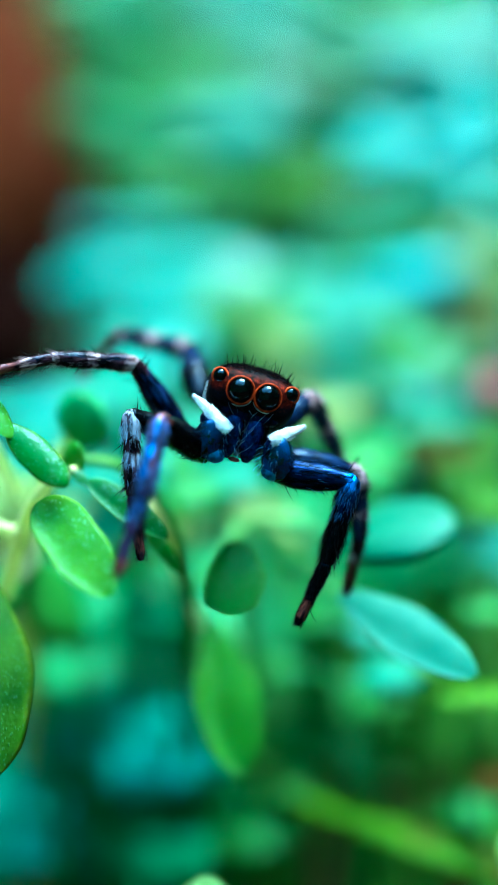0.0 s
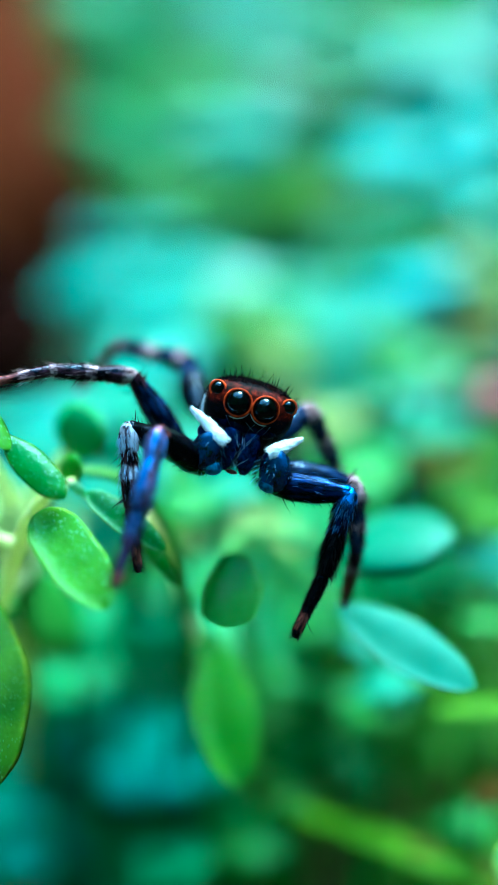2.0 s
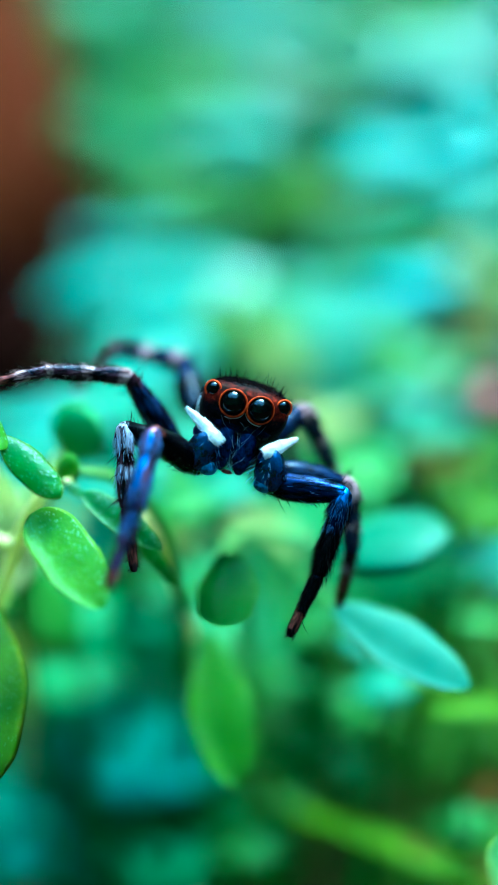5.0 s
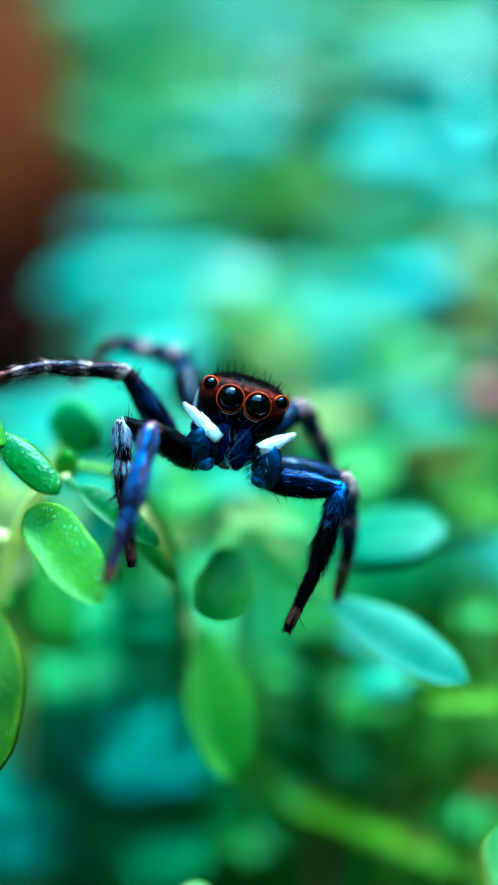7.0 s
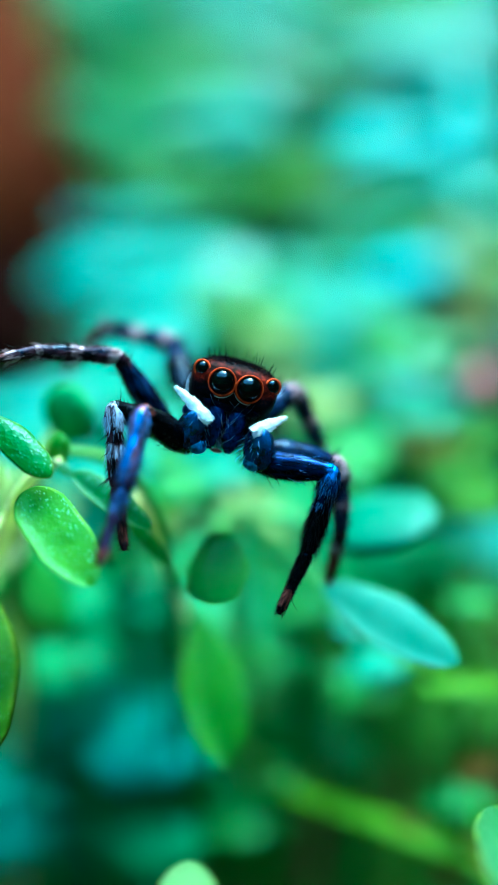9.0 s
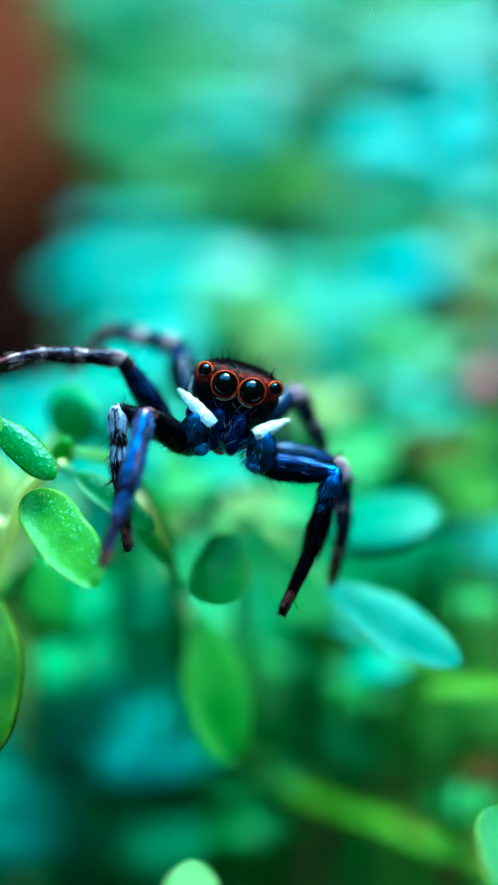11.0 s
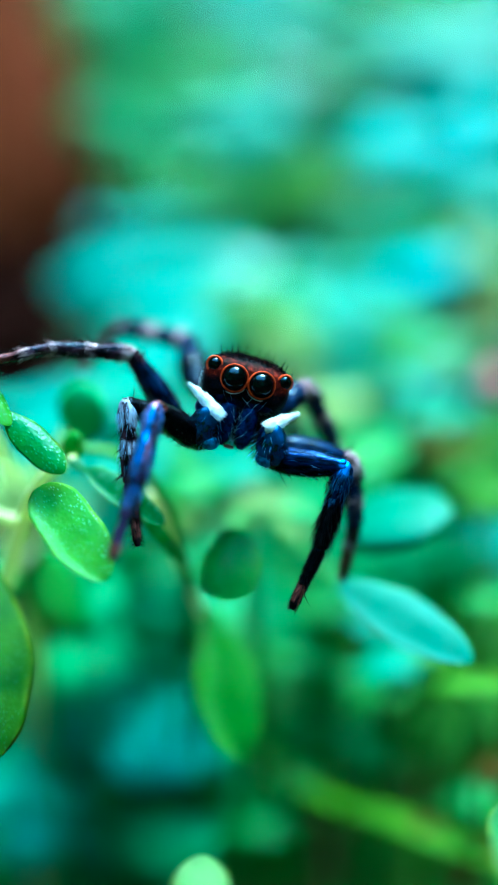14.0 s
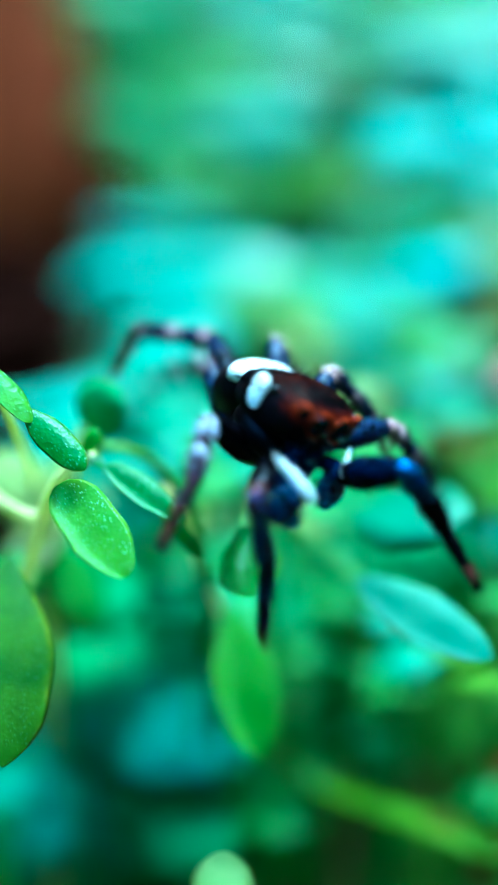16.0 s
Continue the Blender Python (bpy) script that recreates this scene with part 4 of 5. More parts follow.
for x, y, z, r, turn in ((-0.312, 0, -0.13, 0.305, -6), (0.312, 0, -0.13, 0.305, 6),
                         (-0.82, 0.18, -0.24, 0.18, -20), (0.82, 0.18, -0.24, 0.18, 20)):
    m = pose(x * MM, y * MM, z * MM, 0, turn, 0)
    e = part("eye", ball(r), EYE, spider, "glossy black eye")
    e.matrix_basis = m
    o = part("eye_ring", torus(r * 1.025, 0.021 if r > 0.2 else 0.026), ORANGE, e, "orange scale ring round the eye")
    o.matrix_basis = pose(0, 0, r * 0.36 * MM)
    if r > 0.2:
        lash = part("pale_rim", arc(r * 1.12, 0.008, 205, 335), WHITE, e, "thin pale rim under the eye")
        lash.matrix_basis = pose(0, -0.02 * MM, r * 0.28 * MM)
for x in (-0.98, 0.98):
    e = part("eye", ball(0.13), EYE, spider, "small black side eye")
    e.matrix_basis = pose(0.92 * x * MM, 0.1 * MM, -1.15 * MM)

# white scale bands behind the eyes, on both flanks of the head
for s in (-1, 1):
    band = part("white_band", ball(1.0, (0.07, 0.42, 0.28)), WHITE, head, "band of white scales on the flank")
    band.matrix_basis = pose(s * 0.95 * MM, -0.16 * MM, -1.52 * MM, -20, 0, s * 6)

for s in (-1, 1):
    bm = section_loft([(0, 0.20, 0.22, -0.2), (0.2, 0.25, 0.27, -0.25), (0.6, 0.24, 0.24, -0.24), (0.95, 0.18, 0.16, -0.18),
                       (1.1, 0.07, 0.06, -0.08)], 18, 2.2)
    jaw = part("jaw", bm, JAW, spider, "dark blue hairy jaw")
    jaw.matrix_basis = pose(s * 0.24 * MM, -0.5 * MM, -0.36 * MM, 84, 0, 0)
    roots = []
    for k in range(150):
        a, z = rnd.uniform(-2.6, -0.5), rnd.uniform(0.1, 1.0)
        roots.append(((0.23 * math.cos(a), 0.23 * math.sin(a), z), (math.cos(a), math.sin(a), rnd.uniform(0.4, 1.6)), rnd.uniform(0.12, 0.3), 0.008))
    hair_coat("jaw_hair", roots[::2], HAIR, jaw)
    hair_coat("pale_jaw_hair", [(p, (-s * 0.5 * d[0] - s * 0.35, d[1], d[2]), ln * 1.1, 0.007) for p, d, ln, r in roots[1::3]], SILVER, jaw, "pale blue hairs on the jaw")
roots = []
for k in range(22):
    x = rnd.uniform(-0.1, 0.12)
    side = 1 if k % 2 else -1
    roots.append(((x, rnd.uniform(-1.45, -0.85), 0.0 - 0.2 * abs(x)), (side * rnd.uniform(0.25, 0.8), 1.0, rnd.uniform(0.1, 0.7)), rnd.uniform(0.2, 0.36), 0.0036))
for k in range(6):
    x = rnd.uniform(-0.62, 0.62)
    roots.append(((x, -0.33 - 0.05 * math.cos(x * 4), 0.02 - 0.3 * x * x), (0.75 if x < 0.1 else -0.75, -0.5 - rnd.random(), 0.25), rnd.uniform(0.25, 0.5), 0.003))
hair_coat("whiskers", roots, SILVER, spider, "long silvery whiskers between the jaws")
fang = part("fang", ball(0.1, (1.4, 0.55, 0.8)), RUST, spider, "orange-brown fang tip")
fang.matrix_basis = pose(-0.02 * MM, -1.6 * MM, -0.35 * MM)
lip = part("brow", section_loft([(-0.5, 0.8, -0.3, -0.75), (-0.2, 0.7, -0.32, -0.68), (-0.1, 0.5, -0.36, -0.6)], 24, 2.2), CHITIN, spider,
           "blue-black fringe under the eyes")
roots = []
for k in range(220):
    x = rnd.uniform(-0.75, 0.75)
    roots.append(((x, rnd.uniform(-0.62, -0.36), -0.16 - 0.25 * x * x), (x * 0.4 + rnd.uniform(-.4, .4), -1, 0.5), rnd.uniform(0.12, 0.3), 0.008))
hair_coat("fringe_hair", roots, HAIR, lip)

breast = part("breastplate", ball(1.0, (0.85, 0.5, 1.1)), BLACK, spider)
breast.matrix_basis = pose(0, -1.1 * MM, -1.4 * MM)
roots = []
for k in range(420):
    a, z = rnd.uniform(3.3, 6.1), rnd.uniform(-1, 0.9)
    q = math.sqrt(max(1 - z * z, 0.02))
    p = (0.85 * q * math.cos(a), 0.5 * q * math.sin(a), 1.1 * z)
    roots.append((p, (p[0], -1, z), rnd.uniform(0.12, 0.25), 0.008))
hair_coat("belly_hair", roots, HAIR, breast)

FEELERS = []


def tuft_width(q):
    """Half width in millimetres of the white tuft, from its outer point (0) to its inner end (1)."""
    return 0.018 + 0.115 * math.sin(math.pi * min(0.02 + 0.66 * q, 0.8)) ** 1.5


# feelers: a bulb hangs under a white-haired upper side
for s in (-1, 1):
    up = [vec(p) for p in ((s * 0.6, -1.0, -0.9), (s * 0.8, -0.95, -0.65), (s * 0.86, -0.85, -0.35), (s * 0.85, -0.85, -0.02), (s * 0.55, -1.05, 0.06))]
    line = smooth_line(up, 4)
    rad = [0.12, 0.14, 0.16, 0.18, 0.19, 0.2, 0.2, 0.2, 0.2, 0.2, 0.2, 0.2, 0.2, 0.19, 0.17, 0.13, 0.05]
    arm = part("feeler", tube(line, [0.8 * r * MM for r in rad], 14), CHITIN, spider, "steel-blue feeler with a white-haired top")
    FEELERS.append(arm)
    cx, cy = (-0.64, -1.24) if s < 0 else (0.84, -1.29)
    bulb = part("bulb", section_loft([(0.0, 0.14, 0.2, -0.2), (0.2, 0.3, 0.25, -0.24), (0.5, 0.37, 0.28, -0.28), (0.75, 0.35, 0.27, -0.25),
                                      (0.93, 0.25, 0.2, -0.17), (1.02, 0.1, 0.09, -0.08)], 22, 2.2), BULB, arm, "blue-grey hairy bulb of the feeler")
    bulb.matrix_basis = pose(cx * MM, (cy + 0.52) * MM, -0.02 * MM, 90, 0, s * 8)
    # rounded tip that carries the bulb's highlight in its paler colour
    knob = part("bulb_tip", ball(0.2, (1.15, 0.9, 0.8)), TIP_GLINT, arm, "rounded tip of the bulb, its highlight put into pale blue colour")
    knob.matrix_basis = pose((cx + (0.14 if s < 0 else 0.0)) * MM, (cy - 0.33) * MM, 0.06 * MM)
    outer = Vector((-1.2, -0.47, -0.18)) if s < 0 else Vector((1.25, -0.5, -0.2))
    inner = Vector((-0.36, -0.93, 0.24)) if s < 0 else Vector((0.62, -0.92, 0.2))
    along = (inner - outer).normalized()
    across = along.cross(Vector((0, 0.25, 1))).normalized()
    lift = across.cross(along) * (1 if across.cross(along).z > 0 else -1)
    # a wedge: pointed outside, broad and ragged towards the face
    bm, rings = bmesh.new(), []
    for q in (0.06, 0.16, 0.3, 0.45, 0.6, 0.75, 0.88, 0.97):
        w, c = tuft_width(q), outer.lerp(inner, q) + lift * 0.06
        rings.append([(c + across * (0.92 * w * math.cos(a)) + lift * (0.05 * math.sin(a))) * MM for a in (0.449 * k for k in range(14))])
    loft(bm, rings)
    bmesh.ops.recalc_face_normals(bm, faces=bm.faces)
    part("white_pad", bm, WHITE, arm, "bright white scales along the top of the feeler")
    roots = []
    for k in range(900):
        q = rnd.uniform(0, 1) ** 0.8
        a = rnd.uniform(-1, 1)
        p = outer.lerp(inner, q) + across * a * tuft_width(q) + lift * (0.1 - 0.05 * a * a)
        back = q > 0.62 and rnd.random() < 0.75
        d = along * (rnd.uniform(0.7, 1.2) if back else -rnd.uniform(0.8, 1.3)) + across * a * 0.35 + lift * rnd.uniform(-0.05, 0.16)
        roots.append((p, d, rnd.uniform(0.05, 0.12) if back else rnd.uniform(0.08, 0.17), 0.013))
    hair_coat("white_tuft", roots, WHITE, arm, "tuft of bright white scale hairs")
    roots = []
    for k in range(420):
        a, b = rnd.uniform(0, 6.28), rnd.uniform(-1, 1)
        q = math.sqrt(1 - b * b)
        d = Vector((q * math.cos(a), b, q * math.sin(a)))
        roots.append((Vector((cx, cy, -0.02)) + Vector((d.x * 0.36, d.y * 0.42, d.z * 0.27)), d + Vector((0, -0.6, 0)), rnd.uniform(0.1, 0.22), 0.007))
    hair_coat("bulb_hair", roots[::3] + roots[2::3], HAIR, arm)
    hair_coat("frost_hair", [(p, Vector((d.x, min(d.y, 0.1) - 0.5, d.z)), ln * 1.2, 0.0045) for p, d, ln, r in roots[1::6]], FROST_HAIR, arm)

ABDOMEN = [(-3.2, 0.1, -0.15, -0.35), (-2.9, 0.5, 0.3, -0.7), (-2.1, 0.9, 0.6, -0.95), (-1.3, 1.0, 0.66, -1.0),
           (-0.6, 0.85, 0.5, -0.9), (-0.2, 0.5, 0.2, -0.7), (0.0, 0.25, 0.0, -0.5)]
abdomen = part("abdomen", section_loft(ABDOMEN, 28, 2.1), BLACK, spider, "black hairy abdomen")
part("white_sash", section_loft([(-0.62, 0.87, 0.53, -0.3), (-0.45, 0.8, 0.49, -0.3), (-0.24, 0.58, 0.30, -0.3), (-0.2, 0.4, 0.2, -0.3)], 28, 2.1),
            WHITE, abdomen, "white band across the front of the abdomen")
roots = []
for k in range(300):
    a, i = rnd.uniform(0.2, 2.94), rnd.randrange(1, 5)
    z, hw, top, bot = ABDOMEN[i]
    p = (hw * math.cos(a), (top + bot) / 2 + (top - bot) / 2 * math.sin(a), z + rnd.uniform(-0.2, 0.2))
    roots.append((p, (math.cos(a), math.sin(a), -0.7), rnd.uniform(0.12, 0.3), 0.008))
hair_coat("abdomen_hair", roots, HAIR, abdomen)

LEGS = {}


def limb(profile, length, bands, name, parent, hairs, seed, spines=0, label=""):
    """A tapered piece of a leg along +Z; bands are (from, material) along it."""
    rnd = random.Random(seed)
    steps = 64
    ts = [profile[0][0] + (profile[-1][0] - profile[0][0]) * k / steps for k in range(steps + 1)]
    radius = lambda t: float(np.interp(t, [p[0] for p in profile], [p[1] for p in profile]))
    bm = tube([Vector((0, 0, length * t)) * MM for t in ts], [radius(t) * MM for t in ts], 14)
    skin = banded(name + "_skin", bands, length, lines=seed == 22)
    ob = part(name, bm, skin, parent, label)
    dark, light = [], []
    for k in range(hairs * 2 if 60 < seed < 64 else hairs):
        t, a = rnd.uniform(0.02, 0.98), rnd.uniform(0, 6.283)
        r = radius(t) * 0.95
        brush = 60 < seed < 64 and name != "leg"
        d = (math.cos(a), math.sin(a), rnd.uniform(1.6, 4.0) if brush else rnd.uniform(0.5, 1.6))
        mat = [m for t0, m in bands if t >= t0] or [bands[0][1]]
        row = ((r * math.cos(a), r * math.sin(a), length * t), d, (rnd.uniform(0.14, 0.36) if name == "shin" else rnd.uniform(0.08, 0.18)) if brush else rnd.uniform(0.08, 0.22), 0.0055 if brush else 0.006)
        if mat[-1] in (PALE, FROSTED):
            light.append((row[0], (d[0] * 0.5, d[1] * 0.5, 1.2), rnd.uniform(0.12, 0.3), 0.006))
        else:
            dark.append(row)
    lying = []
    for k in range(hairs * 2):
        t, a = rnd.uniform(0.02, 0.9), rnd.uniform(0, 6.283)
        mat = ([m for t0, m in bands if t >= t0] or [bands[0][1]])[-1]
        if mat in (NAVY, BANDED) and k % 9 == 0:
            r = radius(t)
            light.append(((r * math.cos(a), r * math.sin(a), length * t), (0.3 * math.cos(a), 0.3 * math.sin(a), 1.0), rnd.uniform(0.08, 0.2), 0.006))
        if mat in (CHITIN, BLUE) and (seed < 40 or 60 < seed < 70) and k % (9 if name == "leg" else 2) == 1:
            r = radius(t) * 1.0
            lying.append(((r * math.cos(a), r * math.sin(a), length * t), (0.2 * math.cos(a), 0.2 * math.sin(a), 1.0), rnd.uniform(0.1, 0.24), 0.0055))
    for k in range(spines):
        t, a = rnd.uniform(0.1, 0.95), rnd.uniform(0, 6.283)
        r = radius(t) * 0.95
        dark.append(((r * math.cos(a), r * math.sin(a), length * t), (math.cos(a), math.sin(a), 0.7), rnd.uniform(0.28, 0.42), 0.014))
    if name == "leg":
        # stout spines round the knee
        for k in range(6):
            a = rnd.uniform(0, 6.283)
            r = radius(0.94) * 0.9
            dark.append(((r * math.cos(a), r * math.sin(a), length * rnd.uniform(0.86, 0.98)), (math.cos(a), math.sin(a), 0.5),
                         rnd.uniform(0.26, 0.4), 0.016))
    if dark and parent is spider:
        hair_coat("leg_hair", dark, HAIR, ob)
    if lying and parent is spider:
        hair_coat("blue_hair", lying, SHEEN, ob, "blue hairs lying along the leg")
    return ob, dark, light, lying


def leg(key, lengths, scale, bands, seed, label):
    s = scale
    thigh, _, _, _ = limb([(-0.03, 0.1 * s), (0.05, 0.2 * s), (0.3, 0.30 * s), (0.6, 0.29 * s), (0.88, 0.2 * s), (1.0, 0.17 * s), (1.05, 0.06 * s)],
                       lengths[0], bands[0], "leg", spider, 160, seed, 6, label=label)
    shin, d1, l1, b1 = limb([(-0.08, 0.06 * s), (-0.02, 0.16 * s), (0.1, 0.21 * s), (0.25, 0.2 * s), (0.36, 0.165 * s), (0.42, 0.17 * s), (0.6, 0.2 * s),
                         (0.85, 0.17 * s), (1.0, 0.14 * s)], lengths[1], bands[1], "shin", thigh, 460, seed + 1, 6)
    foot, d2, l2, b2 = limb([(-0.03, 0.08 * s), (0.03, 0.14 * s), (0.4, 0.125 * s), (0.5, 0.1 * s), (0.56, 0.105 * s), (0.9, 0.095 * s), (1.0, 0.05 * s)],
                        lengths[2], bands[2], "foot", thigh, 320, seed + 2, 1)
    # the bristles of shin and foot are one with their pieces
    for piece, dark, light, lying in ((shin, d1, l1, b1), (foot, d2, l2, b2)):
        for rows, mat in ((dark, HAIR), (light, SILVER if key == "mid_left" else PALE), (lying, SHEEN)):
            if not rows:
                continue
            tmp = hair_coat("bristle", rows, mat, thigh)
            bm = bmesh.new()
            bm.from_mesh(piece.data)
            n = len(bm.faces)
            bm.from_mesh(tmp.data)
            bm.faces.ensure_lookup_table()
            if mat.name not in piece.data.materials:
                piece.data.materials.append(mat)
            slot = [m.name for m in piece.data.materials].index(mat.name)
            for f in bm.faces[n:]:
                f.material_index = slot
            bm.to_mesh(piece.data)
            bm.free()
            bpy.data.objects.remove(tmp)
    LEGS[key] = (thigh, shin, foot)


STRIPED = [(0.0, PALE), (0.1, BANDED), (0.45, PALE), (0.55, BANDED), (0.92, PALE)]
STRIPED_NAVY = [(0.0, PALE), (0.1, NAVY), (0.45, PALE), (0.55, NAVY), (0.92, PALE)]
STRIPED_FOOT = [(0.0, BANDED), (0.25, PALE), (0.38, RUST), (0.85, PALE), (0.92, BANDED)]
leg("near_left", (2.04, 1.92, 1.73), 1.14, ([(0.0, BLACK), (0.93, RUST)], [(0.0, BLUE), (0.78, CHITIN)], [(0.0, CHITIN), (0.3, VIOLET), (0.8, RUST)]), 21, "black and steel-blue front leg")
leg("mid_left", (1.97, 1.83, 1.48), 1.14, ([(0.0, BLACK)], [(0.0, FROSTED), (0.3, BANDED), (0.48, FROSTED), (0.64, BANDED)],
    [(0.0, BANDED), (0.3, RUST), (0.85, BANDED)]), 31, "dark leg with a white-haired knee")
leg("side_left", (2.32, 1.96, 1.98), 1.06, ([(0.0, NAVY), (0.88, BANDED)], STRIPED, STRIPED_FOOT), 41, "dark leg with pinkish white bands")
leg("back_left", (2.19, 2.22, 1.95), 1.28, ([(0.0, BLACK), (0.5, NAVY)], STRIPED_NAVY, STRIPED_FOOT), 51, "dark leg with pinkish white bands")
leg("near_right", (1.94, 1.95, 1.54), 1.18, ([(0.0, BLACK), (0.3, CHITIN), (0.93, BLUE)], [(0.0, BLUE), (0.3, CHITIN), (0.46, BLACK)], [(0.0, BLACK), (0.62, RUST), (0.9, BLACK)]), 61,
    "blue-black bristly front leg with a brown foot")
leg("mid_right", (2.05, 1.69, 1.60), 1.15, ([(0.0, NAVY), (0.88, PALE)], [(0.0, PALE), (0.2, NAVY), (0.55, PALE), (0.65, NAVY)], STRIPED_FOOT), 71,
    "dark leg with pinkish white bands")
leg("side_right", (1.48, 2.02, 2.54), 1.15, ([(0.0, NAVY), (0.8, PALE)], STRIPED_NAVY, STRIPED_FOOT), 81, "dark leg with pinkish white bands")
leg("back_right", (1.61, 2.18, 1.95), 1.15, ([(0.0, NAVY)], STRIPED_NAVY, STRIPED_FOOT), 91, "dark leg with pinkish white bands")


# seconds, place between the front eyes, the way it faces, the way its back points
TURN = [
    (15.5, (0.12, 23.47, 52.62), (0.059, -0.973, 0.222), (0.271, 0.229, 0.935)),
    (15.6, (0.18, 23.40, 52.58), (0.110, -0.976, 0.186), (0.305, 0.211, 0.929)),
    (15.7, (0.49, 23.02, 52.42), (0.243, -0.959, 0.143), (0.328, 0.220, 0.919)),
    (15.8, (0.74, 22.57, 52.36), (0.399, -0.914, 0.072), (0.381, 0.237, 0.894)),
    (15.9, (1.04, 22.11, 52.26), (0.490, -0.871, -0.033), (0.377, 0.177, 0.909)),
    (16.0, (1.45, 21.60, 52.03), (0.527, -0.784, -0.329), (0.488, -0.037, 0.872)),
]


def body_pose(row):
    t, p, f, u = row
    z = Vector(f).normalized()
    y = (Vector(u) - z * Vector(u).dot(z)).normalized()
    m = Matrix((y.cross(z), y, z)).transposed().to_4x4()
    m.translation = vec(p)
    return m


def bone(a, b, hint):
    z = (b - a).normalized()
    x = (hint - z * hint.dot(z)).normalized()
    m = Matrix((x, z.cross(x), z)).transposed().to_4x4()
    m.translation = a
    return m


def stride(key, rows):
    """Pose the three pieces of a leg from its joints at each time."""
    made = [[], [], []]
    for (t, *joints), turn in zip(rows, TURN):
        j = [vec(p) for p in joints]
        hint = (j[1] - j[0]).cross(j[2] - j[1])
        hint = hint if hint.length > 1e-9 else Vector((1, 0, 0))
        ms = [bone(j[i], j[i + 1], hint.normalized()) for i in range(3)]
        local = [body_pose(turn).inverted() @ ms[0], ms[0].inverted() @ ms[1], ms[0].inverted() @ ms[2]]
        for lst, m in zip(made, local):
            if not lst:
                lst.append((0.0, m))
            lst.append((t, m))
    for piece, lst in zip(LEGS[key], made):
        walk(piece, lst)


# the way the abdomen points forward, and its upper side
TAIL = [
    ((0.055, -0.844, 0.533), (0.155, 0.343, 0.939)),
    ((0.064, -0.844, 0.533), (0.155, 0.343, 0.938)),
    ((0.103, -0.861, 0.499), (0.155, 0.343, 0.938)),
    ((0.152, -0.878, 0.453), (0.155, 0.344, 0.938)),
    ((0.200, -0.884, 0.424), (0.155, 0.344, 0.938)),
    ((0.265, -0.878, 0.399), (0.156, 0.344, 0.938)),
]


def motions():
    rows = [(r[0], body_pose(r)) for r in TURN]
    walk(spider, [(0.0, rows[0][1])] + rows)
    rear = []
    for (t, m), (f, u) in zip(rows, TAIL):
        w = body_pose((t, (0, 0, 0), f, u))
        w.translation = m @ vec((0.12, -0.24, -2.45))
        rear.append((t, m.inverted() @ w))
    walk(abdomen, [(0.0, rear[0][1])] + rear)
    # the feelers lag behind the turning head
    for arm, side in zip(FEELERS, (-1, 1)):
        hinge = Matrix.Translation(vec((side * 1.0, -0.7, -0.6)))
        steps = ((15.7, -3, 0.12, 3), (15.8, -6, 0.3, 8), (15.9, -10, 0.4, 12), (16.0, -14, 0.43, 16)) if side < 0 else (
            (15.7, -2, 0.05, 2), (15.8, -4, 0.12, 6), (15.9, -6, 0.25, 10), (16.0, -8, 0.4, 15))
        drop = [(t, Matrix.Translation(vec((0 if side < 0 else -1.3 * d, -d if side < 0 else 0.1 * d, (1.45 if side < 0 else 0.9) * d))) @ hinge @ pose(0, 0, 0, a, side * b) @ hinge.inverted())
                for t, a, d, b in ((0.0, 0, 0, 0), (15.5, 0, 0, 0), (15.6, 0, 0, 0)) + steps]
        walk(arm, drop)
    stride("near_left", [
        (15.5, (-0.97, 23.58, 51.08), (-1.92, 22.32, 52.38), (-2.23, 20.90, 51.12), (-2.68, 19.72, 49.94)),
        (15.6, (-0.94, 23.47, 51.08), (-1.88, 22.20, 52.38), (-2.21, 20.75, 51.17), (-2.66, 19.54, 50.01)),
        (15.7, (-0.65, 23.16, 51.12), (-1.61, 21.87, 52.38), (-1.69, 20.17, 51.50), (-1.75, 18.44, 51.36)),
        (15.8, (-0.34, 22.74, 51.13), (-1.13, 21.03, 51.92), (-0.83, 19.43, 50.91), (-0.61, 17.83, 50.26)),
        (15.9, (0.02, 22.32, 51.15), (-0.50, 20.43, 50.58), (-0.13, 19.75, 48.83), (0.08, 18.50, 47.64)),
        (16.0, (0.30, 21.92, 51.22), (-0.15, 19.93, 51.18), (0.08, 20.30, 49.31), (-0.02, 20.27, 47.59)),
    ])
    stride("mid_left", [
        (15.5, (-1.12, 24.22, 51.09), (-2.70, 23.57, 52.07), (-2.62, 22.86, 50.39), (-2.45, 22.37, 49.01)),
        (15.6, (-1.09, 24.10, 51.09), (-2.67, 23.50, 52.08), (-2.60, 22.69, 50.44), (-2.39, 21.90, 49.21)),
        (15.7, (-0.85, 23.89, 51.10), (-2.34, 23.19, 52.19), (-2.36, 22.09, 50.73), (-2.46, 21.45, 49.40)),
        (15.8, (-0.59, 23.45, 51.06), (-2.02, 22.90, 52.29), (-2.18, 21.82, 50.82), (-2.51, 21.17, 49.54)),
        (15.9, (-0.34, 23.08, 50.92), (-1.65, 22.50, 52.28), (-1.88, 21.15, 51.08), (-2.45, 20.51, 49.87)),
        (16.0, (-0.10, 22.75, 50.91), (-1.15, 21.75, 52.23), (-1.46, 20.19, 51.33), (-2.12, 19.55, 50.17)),
    ])
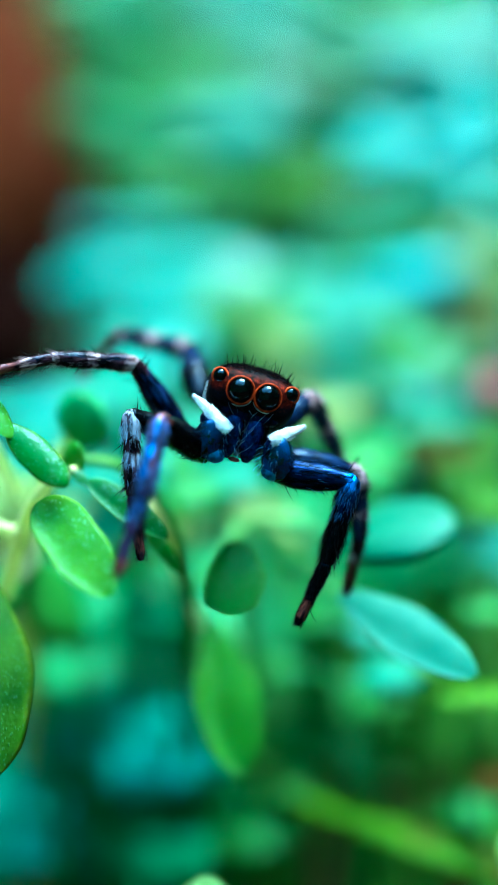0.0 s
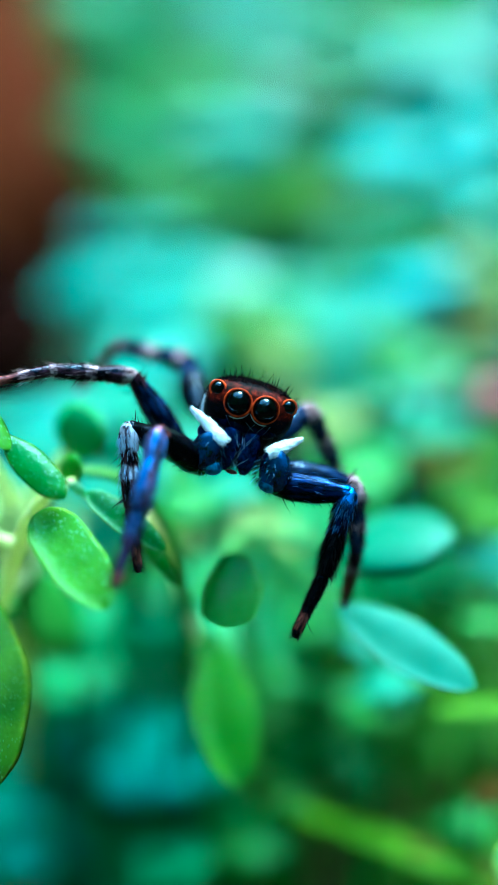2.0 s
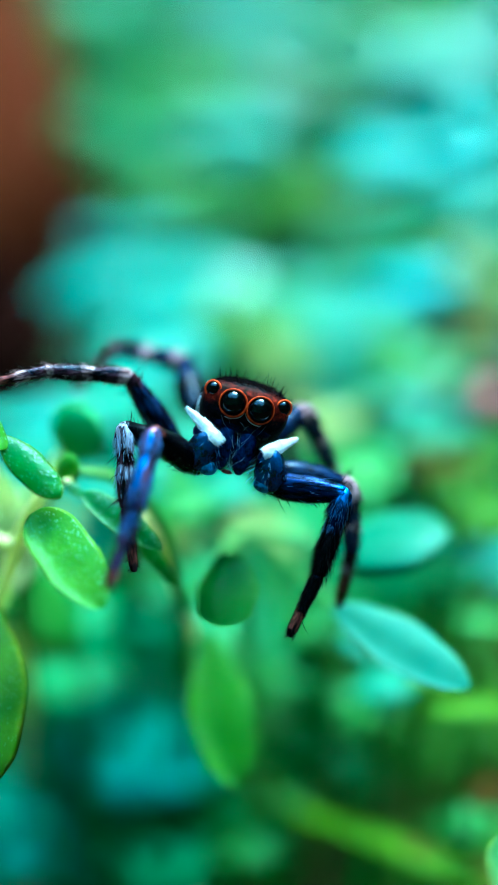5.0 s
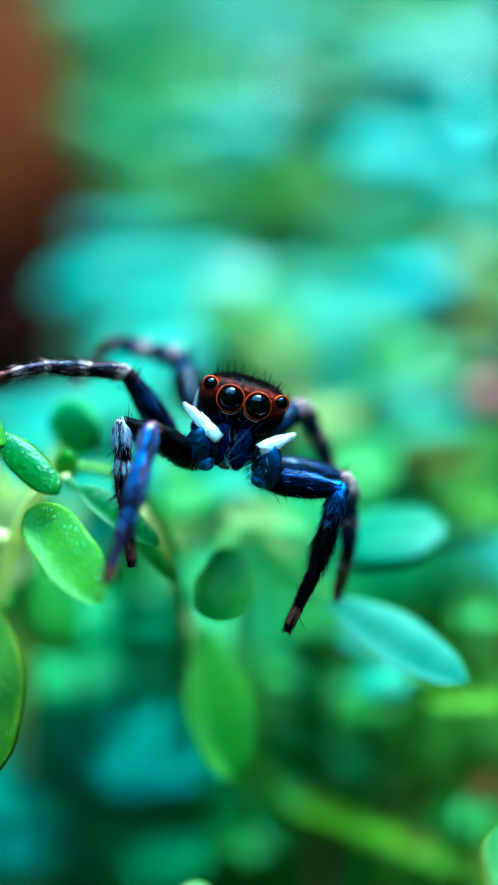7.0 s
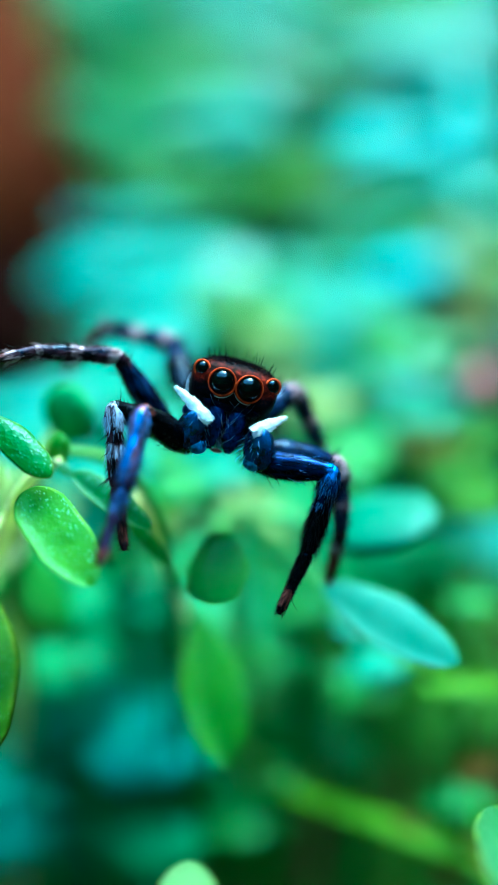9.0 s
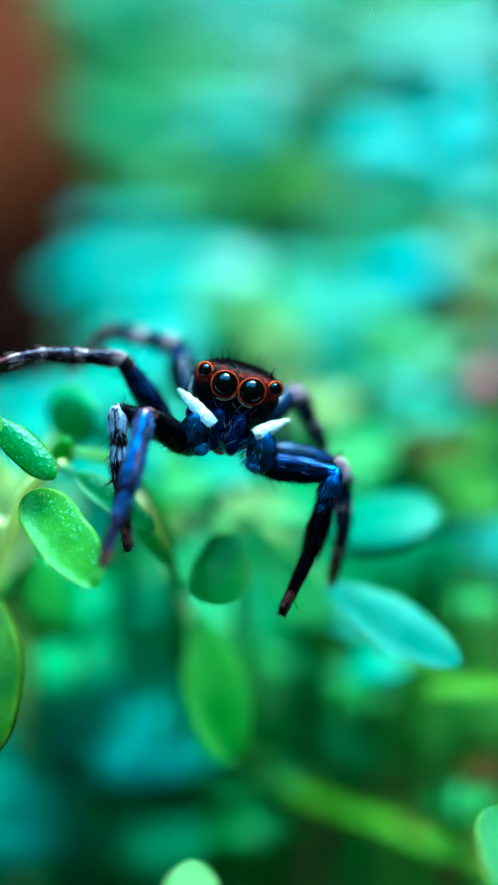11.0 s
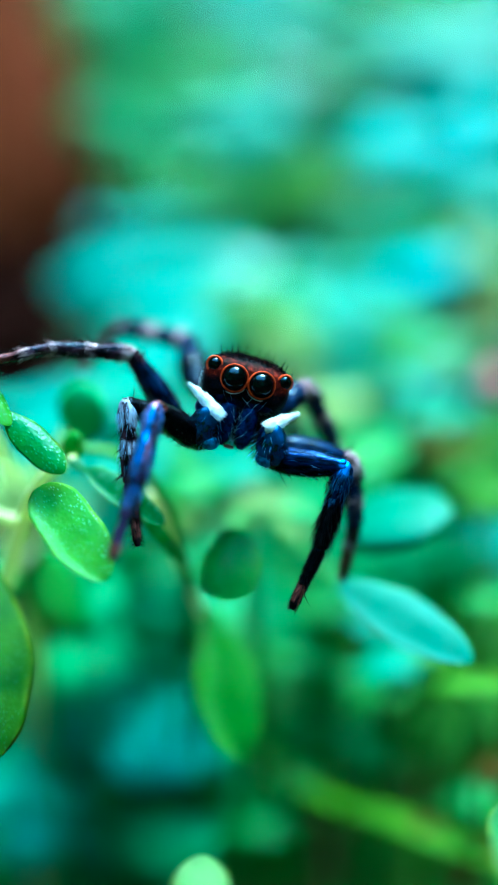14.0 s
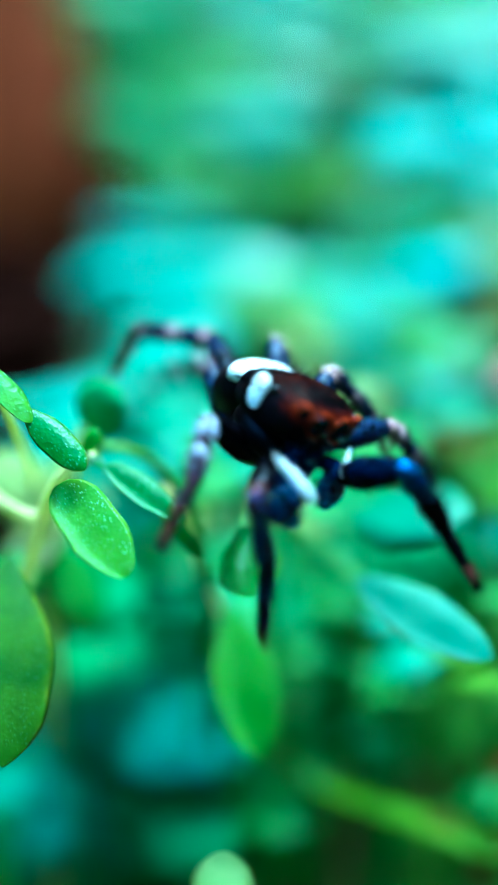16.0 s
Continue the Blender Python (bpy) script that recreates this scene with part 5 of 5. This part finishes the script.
    stride("side_left", [
        (15.5, (-1.54, 25.00, 50.94), (-2.70, 24.84, 52.94), (-4.53, 24.29, 53.22), (-6.23, 23.31, 53.08)),
        (15.6, (-1.51, 24.99, 50.93), (-2.70, 24.89, 52.92), (-4.55, 24.37, 53.18), (-6.26, 23.41, 53.03)),
        (15.7, (-1.39, 24.78, 50.96), (-2.62, 24.82, 52.92), (-4.46, 24.28, 53.19), (-6.32, 23.67, 52.95)),
        (15.8, (-1.12, 24.55, 50.92), (-2.45, 24.92, 52.78), (-4.32, 24.48, 53.13), (-6.05, 23.52, 52.97)),
        (15.9, (-0.92, 24.38, 51.03), (-2.20, 24.32, 52.96), (-3.96, 25.11, 52.63), (-5.83, 25.53, 52.13)),
        (16.0, (-0.78, 24.20, 51.14), (-1.41, 26.14, 52.24), (-2.84, 27.25, 51.51), (-3.87, 28.53, 50.40)),
    ])
    stride("back_left", [
        (15.5, (-1.21, 26.29, 51.53), (-1.59, 28.28, 52.36), (-3.55, 29.33, 52.47), (-4.79, 29.73, 51.03)),
        (15.6, (-1.20, 26.27, 51.52), (-1.58, 28.27, 52.35), (-3.54, 29.32, 52.46), (-4.79, 29.72, 51.01)),
        (15.7, (-1.13, 26.28, 51.54), (-1.62, 28.25, 52.36), (-3.57, 29.30, 52.41), (-4.68, 29.68, 50.85)),
        (15.8, (-1.06, 26.18, 51.58), (-1.60, 28.14, 52.39), (-3.64, 29.04, 52.42), (-4.62, 29.64, 50.85)),
        (15.9, (-0.91, 26.10, 51.66), (-1.58, 28.00, 52.51), (-3.64, 28.84, 52.50), (-4.57, 29.55, 50.94)),
        (16.0, (-0.77, 25.89, 51.70), (-1.39, 27.86, 52.43), (-3.44, 28.73, 52.46), (-4.36, 29.30, 50.84)),
    ])
    stride("near_right", [
        (15.5, (0.46, 23.50, 50.76), (2.35, 23.08, 50.65), (1.75, 22.35, 48.94), (1.08, 21.77, 47.68)),
        (15.6, (0.49, 23.38, 50.75), (2.33, 22.78, 50.72), (1.71, 21.65, 49.26), (1.04, 21.00, 48.03)),
        (15.7, (0.64, 23.05, 50.73), (2.45, 22.34, 50.79), (1.77, 21.12, 49.43), (1.03, 20.49, 48.23)),
        (15.8, (1.04, 22.53, 50.75), (2.55, 21.36, 51.13), (2.47, 22.10, 49.32), (2.32, 22.65, 47.89)),
        (15.9, (1.48, 22.04, 50.88), (2.72, 20.66, 51.45), (3.42, 21.04, 49.67), (3.97, 20.61, 48.29)),
        (16.0, (1.69, 21.64, 50.96), (2.95, 20.31, 51.60), (3.85, 21.02, 50.02), (4.57, 20.27, 48.88)),
    ])
    stride("mid_right", [
        (15.5, (0.65, 24.26, 50.80), (2.63, 24.46, 50.32), (2.70, 24.29, 48.64), (2.41, 24.35, 47.07)),
        (15.6, (0.68, 24.15, 50.80), (2.64, 24.45, 50.28), (2.71, 24.34, 48.60), (2.42, 24.40, 47.03)),
        (15.7, (0.81, 23.94, 50.82), (2.76, 24.31, 50.28), (2.80, 24.25, 48.59), (2.45, 24.21, 47.03)),
        (15.8, (1.02, 23.65, 50.91), (2.83, 24.37, 50.28), (2.93, 24.26, 48.60), (2.57, 23.96, 47.07)),
        (15.9, (1.31, 23.38, 51.05), (3.02, 24.39, 50.54), (3.41, 24.71, 48.93), (3.18, 24.44, 47.37)),
        (16.0, (1.48, 23.13, 51.25), (3.07, 24.41, 51.11), (4.03, 24.79, 49.77), (4.67, 25.27, 48.38)),
    ])
    stride("side_right", [
        (15.5, (0.60, 25.18, 51.27), (1.58, 26.20, 51.68), (2.36, 26.63, 49.86), (2.85, 27.03, 47.41)),
        (15.6, (0.63, 25.16, 51.24), (1.63, 26.17, 51.63), (2.37, 26.69, 49.82), (2.87, 27.08, 47.36)),
        (15.7, (0.80, 24.94, 51.25), (1.72, 26.01, 51.70), (2.37, 26.63, 49.90), (2.86, 26.91, 47.42)),
        (15.8, (0.92, 24.74, 51.30), (1.71, 25.85, 51.86), (2.43, 26.47, 50.08), (2.92, 26.78, 47.61)),
        (15.9, (1.05, 24.56, 51.38), (1.65, 25.75, 52.01), (2.63, 26.39, 50.37), (2.94, 26.18, 47.86)),
        (16.0, (1.11, 24.36, 51.46), (1.64, 25.52, 52.19), (2.81, 26.21, 50.69), (3.57, 27.15, 48.46)),
    ])
    stride("back_right", [
        (15.5, (-0.04, 26.48, 51.40), (0.50, 28.00, 51.43), (1.09, 29.51, 49.98), (1.43, 30.53, 48.36)),
        (15.6, (-0.01, 26.46, 51.36), (0.50, 27.98, 51.41), (1.10, 29.50, 49.97), (1.44, 30.51, 48.34)),
        (15.7, (0.10, 26.35, 51.37), (0.44, 27.90, 51.63), (1.10, 29.23, 50.04), (1.44, 30.26, 48.42)),
        (15.8, (0.18, 26.15, 51.42), (0.41, 27.69, 51.82), (1.10, 28.88, 50.14), (1.44, 29.92, 48.52)),
        (15.9, (0.25, 25.95, 51.47), (0.36, 27.39, 52.17), (1.09, 28.28, 50.32), (1.42, 29.34, 48.72)),
        (16.0, (0.32, 25.75, 51.51), (0.29, 26.96, 52.57), (1.08, 27.64, 50.66), (1.54, 28.54, 48.99)),
    ])


motions()
